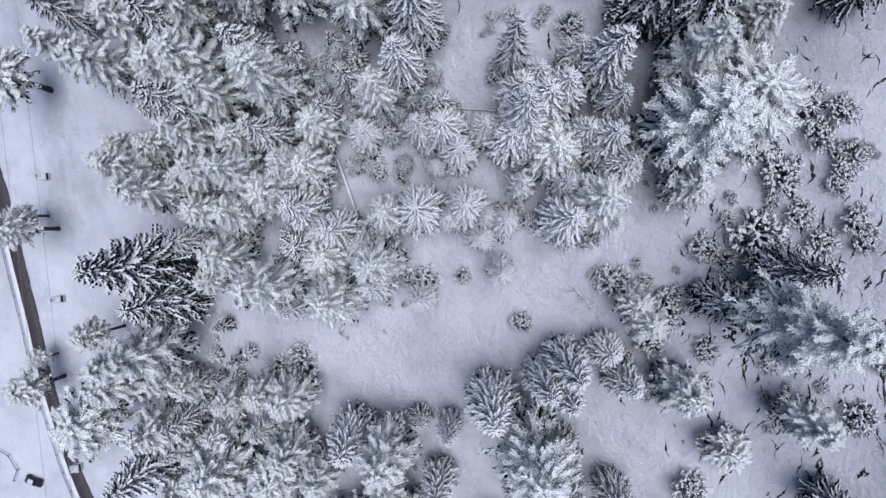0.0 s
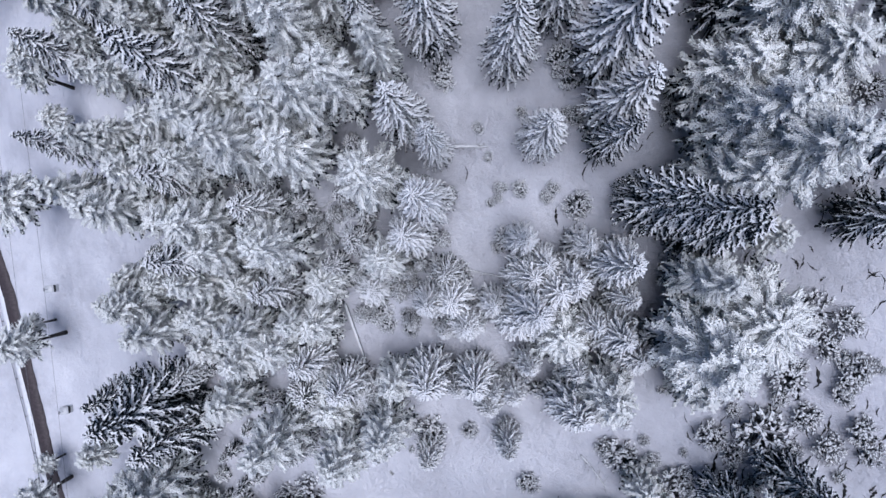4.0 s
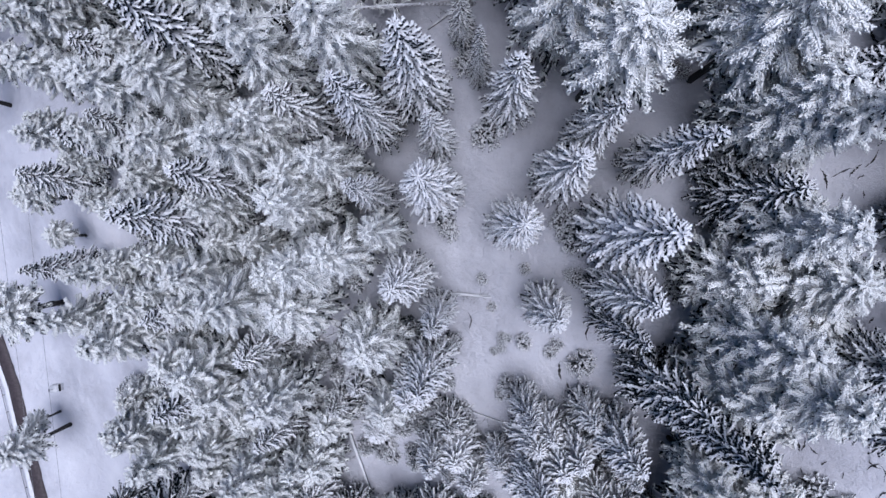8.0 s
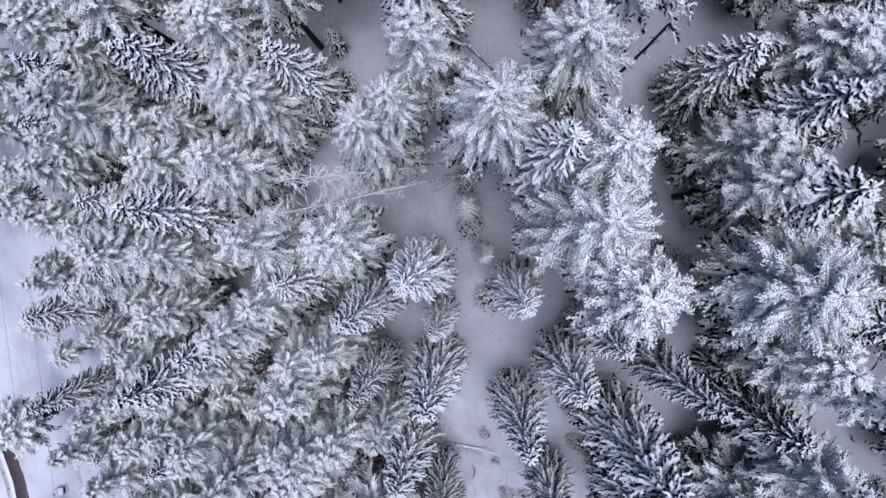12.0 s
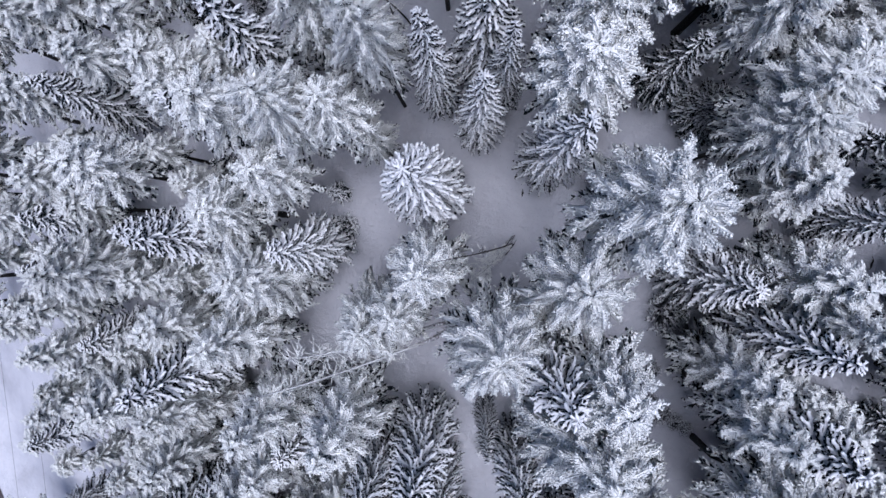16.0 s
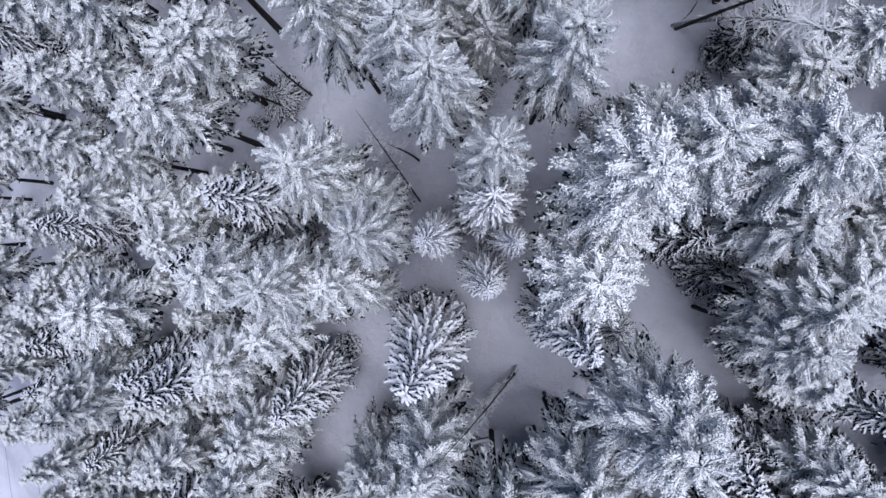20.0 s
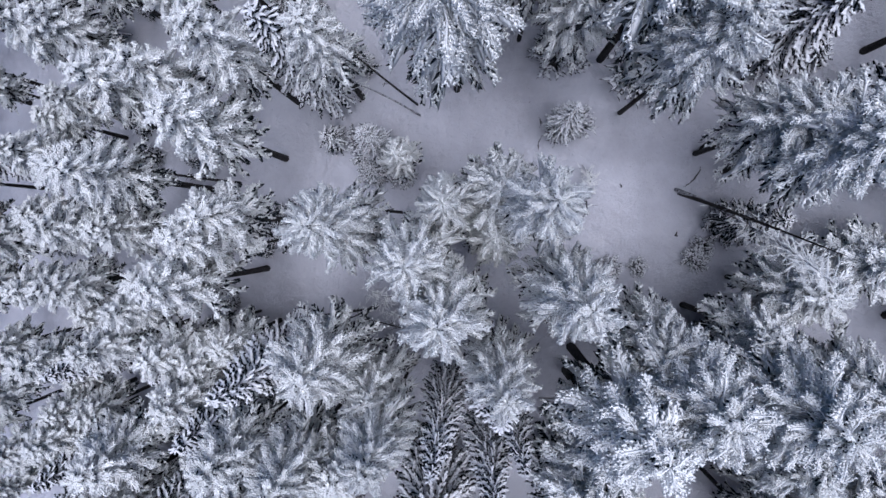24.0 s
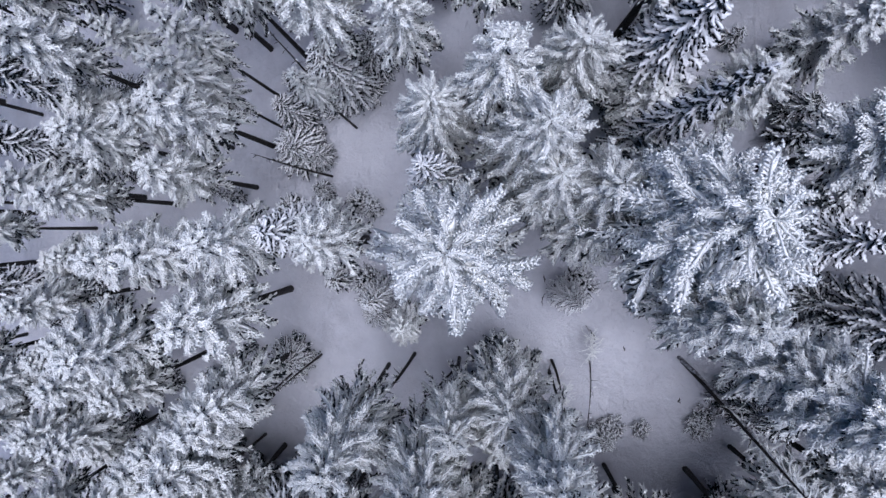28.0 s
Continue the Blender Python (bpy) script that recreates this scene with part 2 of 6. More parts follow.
def frosted_larch(name, radius, seed, levels, per, bare, power, sag, twigs, label):
    """One leafless larch of 28 m: thin boughs with plumes of fine rimed twigs."""
    rnd = random.Random(seed)
    root = tagged(new(name), label, "tree", "trees of the snowy wood")
    axis = stem_of(root, rnd, bark)
    snow, dark = Shape(), Shape()
    for k in range(levels):
        t = (k + 0.5) / levels
        z0 = REF_H * (bare + (0.985 - bare) * t ** 0.9)
        cx, cy = axis(z0)
        n = max(4, round(per * (1 - 0.3 * t)) + rnd.choice((-1, 0, 0, 1)))
        turn = rnd.random() * 6.283
        reach = 1.18 * radius * (1.0 - t) ** power * min(1.0, 0.66 + 1.5 * t) + 0.35
        for j in range(n):
            a = turn + 6.283 * (j + 0.7 * (rnd.random() - 0.5)) / n
            ln = reach * rnd.uniform(0.6, 1.18)
            z = z0 + rnd.uniform(-0.5, 0.5)
            rise, fall = 0.40 * (0.25 + t) * rnd.uniform(0.5, 1.4), sag * (1.15 - t) * rnd.uniform(0.6, 1.3)
            bend, wave = rnd.uniform(-0.35, 0.35), rnd.uniform(0, 6.28)

            def at(u):
                b = a + bend * u * u
                d = 0.035 * math.sin(wave + 9 * u) * ln
                return Vector((cx + math.cos(b) * ln * u - math.sin(b) * d, cy + math.sin(b) * ln * u + math.cos(b) * d, z + ln * (rise * u - fall * u * u)))
            pts = [at(u) for u in (0.05, 0.3, 0.55, 0.8, 1.0)]
            w = 0.14 * (0.62 + 0.09 * ln) * rnd.uniform(0.8, 1.25)
            snow.finger([p + Vector((0, 0, 0.05)) for p in pts], w * 0.55, w * 0.6)
            if rnd.random() < 0.25 + 1.8 * t:  # the matted rime between the twigs
                first = len(snow.f)
                for u0, u1, wide in ((0.08, 0.55, 0.10), (0.30, 0.82, 0.13), (0.55, 0.99, 0.09)):
                    for way in (-1, 1):
                        b = a + way * rnd.uniform(0.5, 0.9)
                        off = Vector((math.cos(b), math.sin(b), -0.35)) * ln * wide
                        snow.spike(at(u0) - Vector((0, 0, 0.06)), at(u1) + off - Vector((0, 0, 0.1)), ln * wide * rnd.uniform(0.45, 0.75), 0.12, 0.5)
                snow.round.update(range(first, len(snow.f)))
            dark.ridge([p - Vector((0, 0, 0.12)) for p in pts[:-1]], 0.06, 0.06)
            # low twigs carry less rime; the dark ones also imitate shade in the crown
            held = min(1.0, 0.25 + 1.8 * t)
            m = max(3, round(twigs * min(1.6, 0.3 + ln / 4.0)))
            for i in range(m):
                u = 0.10 + 0.88 * (i + rnd.random() * 0.8) / m
                way = 1 if i % 2 else -1
                p = at(u)
                b = a + bend * u * u + way * rnd.uniform(0.3, 0.8)
                tl = (0.20 + 0.26 * ln * (1.04 - u) ** 0.7) * rnd.uniform(0.6, 1.25)
                q = p + Vector((math.cos(b) * tl, math.sin(b) * tl, -tl * rnd.uniform(-0.15, 0.65)))
                if rnd.random() > held:
                    dark.spike(p - Vector((0, 0, 0.1)), q - Vector((0, 0, 0.15)), 0.17, 0.12, 0.3)
                    continue
                first = len(snow.f)
                snow.spike(p, q, w * rnd.uniform(0.65, 1.0), 0.08, 0.25)
                for e in range(4):
                    c, el = b + (1 if e % 2 else -1) * rnd.uniform(0.3, 0.85), (0.14 + 0.34 * tl) * rnd.uniform(0.5, 1.15)
                    o = p.lerp(q, (e + rnd.uniform(0.2, 0.95)) / 4)
                    snow.spike(o, o + Vector((math.cos(c) * el, math.sin(c) * el, el * rnd.uniform(-0.5, 0.2))), w * rnd.uniform(0.5, 0.85), 0.07, 0.25)
                snow.round.update(range(first, len(snow.f)))
                if u < 0.75 and i % 3 == 0:
                    dark.spike(p - Vector((0, 0, 0.45)), p + (q - p) * 0.8 - Vector((0, 0, 0.55)), 0.13, 0.1, 0.3)
    cx, cy = axis(REF_H)
    tip = Vector((cx, cy, REF_H * 0.99))
    for i in range(9):
        a = i * 2.4
        snow.spike(tip - Vector((0, 0, 0.5)), tip + Vector((math.cos(a) * 0.1 * i, math.sin(a) * 0.1 * i, 0.5 - 0.11 * i)), 0.06, 0.06, 0.3)
    return finish(root, dark, snow, needles, snow_frost)


KINDS = {}


def stock(kind, maker, name, radius, *args):
    KINDS.setdefault(kind, (radius, []))[1].append(maker(name, radius, *args))


# seed, levels, per level, bare stem, profile, sag, roll width, lobes a metre, snow cover, spread of the needles, raggedness
for s in (11, 12, 13, 14, 15):
    stock("laden", laden_conifer, "spruce_tree", 4.0, s, 23, 14, 0.12, 0.70, 0.62, 0.175, 3.2, 0.95, 1.2, 0.22, snow_heavy, needles, "tall spruce thickly laden with white snow on drooping boughs")
for s in (31, 32, 33, 34):
    stock("dark", laden_conifer, "dark_spruce_tree", 4.0, s, 23, 13, 0.10, 0.66, 0.62, 0.125, 3.3, 0.68, 2.2, 0.34, snow_heavy, needles, "dark spruce with patchy snow along its boughs")
# undergrowth, and small trees added in place of the shade between crowns
for s in (51, 52, 53):
    stock("young", laden_conifer, "young_spruce_tree", 4.0, s, 14, 10, 0.05, 0.7, 0.6, 0.26, 2.0, 0.55, 2.0, 0.3, snow_heavy, needles, "small young spruce dusted with snow in the shade of taller trees")
# seed, levels, per level, bare stem, profile, sag, twigs
for s in (21, 22, 23, 24):
    stock("frosty", frosted_larch, "larch_tree", 4.0, s, 24, 8, 0.22, 0.60, 0.55, 23, "tall leafless larch white with hoarfrost on fine ragged twigs")
for s in (25, 26, 27, 28):
    stock("stilted", frosted_larch, "bare_stemmed_larch_tree", 4.0, s, 18, 8, 0.55, 0.56, 0.5, 23, "hoarfrosted larch with a high crown over a long bare dark stem")
for s in (41, 42, 43):
    stock("grand", frosted_larch, "old_larch_tree", 6.5, s, 28, 9, 0.22, 0.58, 0.5, 25, "broad old larch thick with hoarfrost on long plumed boughs")
for s in (44, 45, 46):
    stock("grand_stilted", frosted_larch, "old_bare_stemmed_larch_tree", 6.5, s, 21, 9, 0.52, 0.56, 0.5, 25, "broad old larch thick with hoarfrost high over a bare dark stem")
USED = {}


def tree(kind, x, y, h, r, turn=0.0):
    k = USED[kind] = USED.get(kind, -1) + 1
    radius, sources = KINDS[kind]
    src = sources[k % len(sources)]
    m = pose(x, y, ground(x, y) - 0.1, 0, 0, turn) @ Matrix.Diagonal((r / radius, r / radius, h / REF_H, 1))
    if k < len(sources):
        src.matrix_basis = m
        return src
    return copy_thing(src, m @ Matrix.Diagonal((1 / src.scale.x, 1 / src.scale.y, 1 / src.scale.z, 1)))


# ---- the valley road with its banks and rail, and the ropeway beside it ----
def tube(pts, radii, sides=6):
    """A round stem of any direction through the points."""
    v, f = [], []
    pts = [Vector(p) for p in pts]
    for i, p in enumerate(pts):
        d = (pts[min(i + 1, len(pts) - 1)] - pts[max(i - 1, 0)]).normalized()
        a = d.cross(Vector((0, 0, 1)) if abs(d.z) < 0.9 else Vector((1, 0, 0))).normalized()
        b = d.cross(a)
        for j in range(sides):
            w = 2 * math.pi * j / sides
            v.append(p + (a * math.cos(w) + b * math.sin(w)) * radii[i])
    for i in range(len(pts) - 1):
        for j in range(sides):
            f.append((i * sides + j, i * sides + (j + 1) % sides, (i + 1) * sides + (j + 1) % sides, (i + 1) * sides + j))
    f.append(tuple(range(sides))[::-1])
    f.append(tuple(range((len(pts) - 1) * sides, len(pts) * sides)))
    return v, f


def box(sx, sy, sz, x=0.0, y=0.0, z=0.0, bevel=0.04):
    """A box with rounded edges, standing on z."""
    bm = bmesh.new()
    bmesh.ops.create_cube(bm, size=1.0)
    bmesh.ops.scale(bm, vec=(sx, sy, sz), verts=bm.verts)
    bmesh.ops.translate(bm, vec=(x, y, z + sz / 2), verts=bm.verts)
    bmesh.ops.bevel(bm, geom=bm.edges[:], offset=bevel, segments=2, affect="EDGES")
    v, f = [w.co.copy() for w in bm.verts], [[w.index for w in g.verts] for g in bm.faces]
    bm.free()
    return v, f


asphalt = mottled("wet_asphalt", [(0.35, (0.045, 0.036, 0.038)), (0.65, (0.075, 0.06, 0.064))], 1.6, rough=0.6, bump=0.3, distance=0.02)
steel = mottled("galvanised_steel", [(0.3, (0.12, 0.12, 0.13)), (0.7, (0.25, 0.25, 0.27))], 6.0, rough=0.5, bump=0.1, distance=0.01)
wood = mottled("weathered_wood", [(0.3, (0.05, 0.04, 0.036)), (0.7, (0.14, 0.12, 0.11))], 5.0, bump=0.4, distance=0.02)
cabin_paint = mottled("pale_cabin_paint", [(0.3, (0.45, 0.46, 0.48)), (0.7, (0.6, 0.61, 0.63))], 3.0, rough=0.4, bump=0.05, distance=0.01)
car_paint = mottled("dark_blue_paint", [(0.3, (0.015, 0.016, 0.03)), (0.7, (0.025, 0.027, 0.05))], 3.0, rough=0.25, bump=0.02, distance=0.01)
tyre_rubber = mottled("tyre_rubber", [(0.3, (0.015, 0.015, 0.015)), (0.7, (0.03, 0.03, 0.03))], 9.0, rough=0.8, bump=0.2, distance=0.01)
dark_glass, gn, gl, gb = material("dark_glass", 0.08)
gb.inputs["Base Color"].default_value = (0.02, 0.022, 0.026, 1)
fresh_snow = mottled("settled_snow", [(0.3, (0.62, 0.63, 0.645)), (0.7, (0.76, 0.765, 0.775))], 0.8, bump=0.4, distance=0.1)

BEND = ((-78, -100), (-85.2, -82), (-94.4, -60.4), (-98.0, -49.4), (-101.8, -35.8), (-104.5, -22.3), (-107.5, -8.8), (-110.3, 4.5), (-111.9, 11.0), (-120, 34), (-130, 55))


def along(offset, step=2.0):
    """Points along the road, offset to its right, with the way it runs."""
    pts = [Vector((x, y, 0)) for x, y in BEND]
    out = []
    for i in range(1, len(pts) - 2):
        n = max(2, int((pts[i + 1] - pts[i]).length / step))
        for k in range(n):
            t = k / n
            a, b, c, d = pts[i - 1], pts[i], pts[i + 1], pts[i + 2]
            p = 0.5 * ((2 * b) + (c - a) * t + (2 * a - 5 * b + 4 * c - d) * t * t + (3 * b - a - 3 * c + d) * t ** 3)
            w = 0.5 * ((c - a) + 2 * (2 * a - 5 * b + 4 * c - d) * t + 3 * (3 * b - a - 3 * c + d) * t * t)
            w.normalize()
            p = p + Vector((w.y, -w.x, 0)) * offset
            out.append((p, w))
    return out


def strip(name, section, mat, label, category, jitter=0.0, step=2.0):
    """A strip along the road with the section given as (offset, height over the ground)."""
    rnd = random.Random(name)
    v, f, n = [], [], len(section)
    rows = [along(o, step) for o, _ in section]
    for i in range(len(rows[0])):
        for j, (o, h) in enumerate(section):
            p = rows[j][i][0]
            w = rnd.uniform(-jitter, jitter) if h > 0 else 0
            v.append((p.x + w, p.y, slope(p.x, p.y) + h * (1 + 3 * w * jitter)))
    for i in range(len(rows[0]) - 1):
        for j in range(n - 1):
            a = i * n + j
            f.append((a, a + 1, a + n + 1, a + n))
    return tagged(part(name, v, f, mat, None), label, category, kind="structure")


strip("road", [(-1.6, -0.1), (-1.6, 0.06), (0.0, 0.09), (1.6, 0.06), (1.6, -0.1)], asphalt, "narrow cleared road of dark wet asphalt between snow banks", "road")
strip("snow_bank", [(1.5, -0.05), (1.7, 0.16), (2.1, 0.2), (2.7, 0.1), (3.2, -0.05)], snow_ground, "low trodden bank of snow beside the road", "snow bank", 0.18, 1.0)
strip("snow_bank", [(-2.7, -0.05), (-2.5, 0.14), (-2.1, 0.25), (-1.8, 0.2), (-1.5, -0.05)], fresh_snow, "ploughed bank of snow below the guard rail", "snow bank", 0.14, 1.0)


def guard_rail():
    root = tagged(new("guard_rail"), "low steel guard rail on short posts along the snowy road", "guard rail")
    pts = along(-2.95, 2.0)
    pv, pf = tube([(p.x, p.y, slope(p.x, p.y) + 0.62) for p, _ in pts], [0.09] * len(pts))
    part("rail", pv, pf, steel, root)
    sv, sf = box(0.16, 0.16, 0.95, 0, 0, -0.25, 0.02)
    for p, _ in pts[6::2]:
        post = part("post", sv, sf, wood, root, smooth=False)
        post.location = (p.x, p.y, slope(p.x, p.y))


guard_rail()


def broken_fence():
    root = tagged(new("wooden_fence"), "broken wooden rail fence bent over in the snow", "fence")
    spots = ((-114.5, -53.0), (-111.6, -54.5), (-109.4, -58.0), (-110.4, -60.8))
    for i, (x, y) in enumerate(spots):
        v, f = tube([(x, y, slope(x, y) - 0.2), (x + 0.05, y, slope(x, y) + 1.0)], [0.1, 0.08])
        part("post", v, f, wood, root)
        if i:
            a, b = spots[i - 1], (x, y)
            v, f = tube([(a[0], a[1], slope(*a) + 0.85), ((a[0] + b[0]) / 2, (a[1] + b[1]) / 2, slope(*b) + 0.78), (b[0], b[1], slope(*b) + 0.85)], [0.09] * 3)
            part("rail", v, f, wood, root)


broken_fence()


def ropeway():
    for side, (a, b) in enumerate((((-86.6, -55.0), (-97.5, 60.0)), ((-92.4, -55.0), (-104.0, 60.0)))):
        d = Vector((b[0] - a[0], b[1] - a[1], 0))
        pts = [(a[0] + d.x * (t * 4 - 1.5), a[1] + d.y * (t * 4 - 1.5), 15.0 + 4.0 * (t * 2 - 1) ** 2) for t in np.linspace(0, 1, 25)]
        v, f = tube(pts, [0.035] * len(pts), 5)
        tagged(part("steel_cable", v, f, steel, None), "thin taut steel cable of a ropeway over the snow", "cable", "cables of the ropeway")
    for x, y in ((-99.5, 115.0), (-81.0, -127.0)):
        mast = tagged(new("ropeway_mast"), "grey steel ropeway mast with a cross arm", "mast")
        g = slope(x, y)
        v, f = pole([(0, 0, -1), (0, 0, 9), (0, 0, 19.5 - g + 1)], (0.6, 0.5, 0.4), 10)
        part("column", v, f, steel, mast)
        v, f = box(8.5, 0.5, 0.5, -2.4, 0, 19.5 - g)
        part("cross_arm", v, f, steel, mast, smooth=False)
        mast.location = (x, y, g)


ropeway()


def cabin(x, y, turn):
    """A gondola cabin that hangs from the nearer cable."""
    root = tagged(new("gondola_cabin"), "small gondola cabin with dark windows and snow on its roof", "gondola", "gondola cabins on the cable")
    v, f = box(1.9, 1.6, 0.9, 0, 0, 0, 0.12)
    part("shell", v, f, cabin_paint, root, smooth=False)
    v, f = box(1.8, 1.5, 0.85, 0, 0, 0.9, 0.1)
    part("window_band", v, f, dark_glass, root, smooth=False)
    v, f = box(1.95, 1.65, 0.22, 0, 0, 1.75, 0.1)
    part("roof", v, f, cabin_paint, root, smooth=False)
    v, f = box(1.6, 1.3, 0.2, -0.1, 0, 1.96, 0.09)
    part("roof_snow", v, f, fresh_snow, root)
    for i in (-0.6, 0.0, 0.6):
        v, f = box(0.08, 1.56, 0.86, i, 0, 0.9, 0.01)
        part("pillar", v, f, cabin_paint, root, smooth=False)
    v, f = tube([(0, 0, 1.9), (0.1, 0, 2.6), (0, 0, 3.4)], [0.06] * 3)
    part("hanger", v, f, steel, root)
    v, f = box(0.3, 0.7, 0.2, 0, 0, 3.35, 0.05)
    part("grip", v, f, steel, root, smooth=False)
    root.matrix_basis = pose(x, y, 11.55, 0, 0, turn)


for x, y in ((-92.9, 11.0), (-90.2, -15.5), (-87.0, -52.5)):
    cabin(x, y, 5)


def car(x, y, turn):
    root = tagged(new("car"), "dark blue car parked on the snow by the road", "car")
    bm = bmesh.new()
    prof = ((-2.1, 0.35), (-2.1, 0.8), (-1.9, 0.95), (-0.95, 1.0), (-0.35, 1.45), (1.15, 1.45), (1.75, 1.0), (2.1, 0.9), (2.15, 0.35))
    left = [bm.verts.new((px, -0.85 if pz < 1.2 else -0.7, pz)) for px, pz in prof]
    right = [bm.verts.new((px, 0.85 if pz < 1.2 else 0.7, pz)) for px, pz in prof]
    bm.faces.new(left[::-1])
    bm.faces.new(right)
    for i in range(len(prof)):
        j = (i + 1) % len(prof)
        bm.faces.new((left[i], left[j], right[j], right[i]))
    bmesh.ops.bevel(bm, geom=bm.edges[:], offset=0.05, segments=2, affect="EDGES")
    bm.verts.index_update()
    part("body", [w.co.copy() for w in bm.verts], [[w.index for w in g.verts] for g in bm.faces], car_paint, root, smooth=False)
    bm.free()
    part("windscreen", [(-0.98, -0.62, 1.03), (-0.98, 0.62, 1.03), (-0.40, 0.58, 1.47), (-0.40, -0.58, 1.47), (-0.92, -0.6, 1.0), (-0.92, 0.6, 1.0), (-0.36, 0.56, 1.43), (-0.36, -0.56, 1.43)], [(0, 1, 2, 3), (7, 6, 5, 4), (0, 4, 5, 1), (1, 5, 6, 2), (2, 6, 7, 3), (3, 7, 4, 0)], dark_glass, root, smooth=False)
    part("rear_window", [(1.2, -0.6, 1.46), (1.2, 0.6, 1.46), (1.7, 0.62, 1.06), (1.7, -0.62, 1.06), (1.15, -0.6, 1.42), (1.15, 0.6, 1.42), (1.66, 0.6, 1.02), (1.66, -0.6, 1.02)], [(0, 1, 2, 3), (7, 6, 5, 4), (0, 4, 5, 1), (1, 5, 6, 2), (2, 6, 7, 3), (3, 7, 4, 0)], dark_glass, root, smooth=False)
    v, f = box(1.3, 1.2, 0.1, 0.4, 0, 1.44, 0.04)
    part("roof_snow", v, f, fresh_snow, root)
    for wx in (-1.3, 1.35):
        for wy in (-0.8, 0.8):
            v, f = tube([(wx, wy - 0.11, 0.33), (wx, wy + 0.11, 0.33)], [0.33, 0.33], 14)
            wheel = part("wheel", v, f, tyre_rubber, root, smooth=False)
            v, f = tube([(wx, wy - 0.125, 0.33), (wx, wy + 0.125, 0.33)], [0.18, 0.18], 10)
            part("rim", v, f, steel, wheel, smooth=False)
    root.matrix_basis = pose(x, y, slope(x, y) + 0.02, 0, 0, turn)


car(-105.3, -60.6, 160)

# ---- the wood, tree by tree, from where the flight begins ----
tree("laden", 18.6, -55.9, 16.2, 3.4, 22)
tree("laden", 11.1, -55.2, 17.6, 3.3, 319)
tree("dark", 39.6, -55.1, 11.1, 2.4, 200)
tree("frosty", 4.8, -55.1, 14.2, 3.1, 145)
tree("frosty", -61.9, -54.9, 14.1, 3.2, 64)
tree("frosty", -17.3, -54.7, 17.5, 3.5, 17)
tree("frosty", -9.8, -53.6, 18.0, 3.1, 177)
tree("dark", 30.0, -53.4, 12.5, 3.0, 9)
tree("laden", -32.0, -52.8, 16.3, 3.2, 172)
tree("dark", 48.2, -52.8, 13.8, 2.8, 319)
tree("laden", -49.2, -51.8, 18.0, 3.2, 43)
tree("frosty", -23.9, -51.4, 16.7, 3.4, 164)
tree("frosty", -56.7, -51.2, 13.6, 2.6, 218)
tree("frosty", -39.5, -51.1, 19.7, 3.5, 257)
tree("laden", -3.8, -50.8, 14.0, 2.9, 180)
tree("laden", 15.1, -50.3, 16.5, 3.2, 57)
tree("laden", -67.0, -49.6, 26.5, 6.2, 50)
tree("frosty", -18.7, -48.5, 15.9, 3.3, 135)
tree("laden", 36.6, -46.7, 15.0, 2.8, 9)
tree("frosty", -11.2, -46.5, 16.8, 3.6, 268)
tree("laden", 3.2, -46.2, 15.5, 3.1, 72)
tree("laden", -61.6, -46.2, 14.1, 3.0, 249)
tree("frosty", -36.0, -44.9, 15.8, 4.7, 342)
tree("frosty", -47.2, -44.6, 23.0, 6.0, 0)
tree("young", -43.6, -44.5, 5.8, 1.5, 243)
tree("dark", 19.9, -43.7, 15.1, 2.7, 214)
tree("stilted", -90.6, -43.5, 10.2, 2.5, 209)
tree("laden", 11.6, -43.1, 15.1, 3.0, 165)
tree("frosty", -53.4, -42.9, 16.0, 3.4, 229)
tree("young", -32.0, -42.5, 8.6, 1.6, 97)
tree("frosty", -25.9, -41.9, 16.8, 3.3, 277)
tree("dark", 51.6, -41.9, 13.5, 3.2, 273)
tree("frosty", -14.1, -41.0, 18.2, 3.3, 342)
tree("young", -56.7, -40.6, 8.8, 1.3, 333)
tree("laden", -5.6, -39.8, 15.2, 3.2, 319)
tree("laden", 29.4, -39.4, 10.6, 2.6, 287)
tree("dark", 43.0, -39.2, 14.7, 2.7, 189)
tree("laden", 6.5, -38.5, 13.3, 2.6, 38)
tree("frosty", -61.2, -38.4, 24.0, 5.0, 226)
tree("stilted", -76.2, -38.3, 26.0, 7.2, 329)
tree("frosty", -31.4, -38.2, 19.5, 3.7, 86)
tree("frosty", -47.3, -38.1, 16.0, 3.1, 160)
tree("laden", -39.1, -37.3, 11.9, 2.9, 308)
tree("laden", -56.3, -37.2, 19.0, 3.3, 200)
tree("laden", 12.4, -36.7, 16.4, 3.5, 346)
tree("laden", 18.9, -36.3, 16.4, 3.1, 51)
tree("young", -49.7, -35.8, 6.6, 2.0, 72)
tree("young", -53.0, -35.3, 7.5, 1.9, 312)
tree("stilted", -97.1, -35.1, 17.5, 4.2, 126)
tree("laden", -20.1, -34.3, 20.2, 4.6, 272)
tree("frosty", -13.4, -34.2, 24.2, 4.4, 164)
tree("frosty", 50.4, -33.9, 11.3, 2.3, 119)
tree("young", -35.4, -32.6, 4.3, 2.2, 145)
tree("frosty", -44.8, -32.0, 15.3, 3.1, 2)
tree("dark", 41.1, -31.8, 10.9, 2.7, 135)
tree("dark", -8.9, -31.0, 7.9, 2.2, 272)
tree("laden", -3.9, -30.9, 13.7, 2.4, 146)
tree("frosty", -54.5, -30.7, 14.5, 3.0, 24)
tree("frosty", -69.5, -30.6, 25.0, 4.8, 209)
tree("laden", 12.2, -30.5, 17.5, 2.8, 50)
tree("young", -41.8, -30.3, 7.0, 1.5, 262)
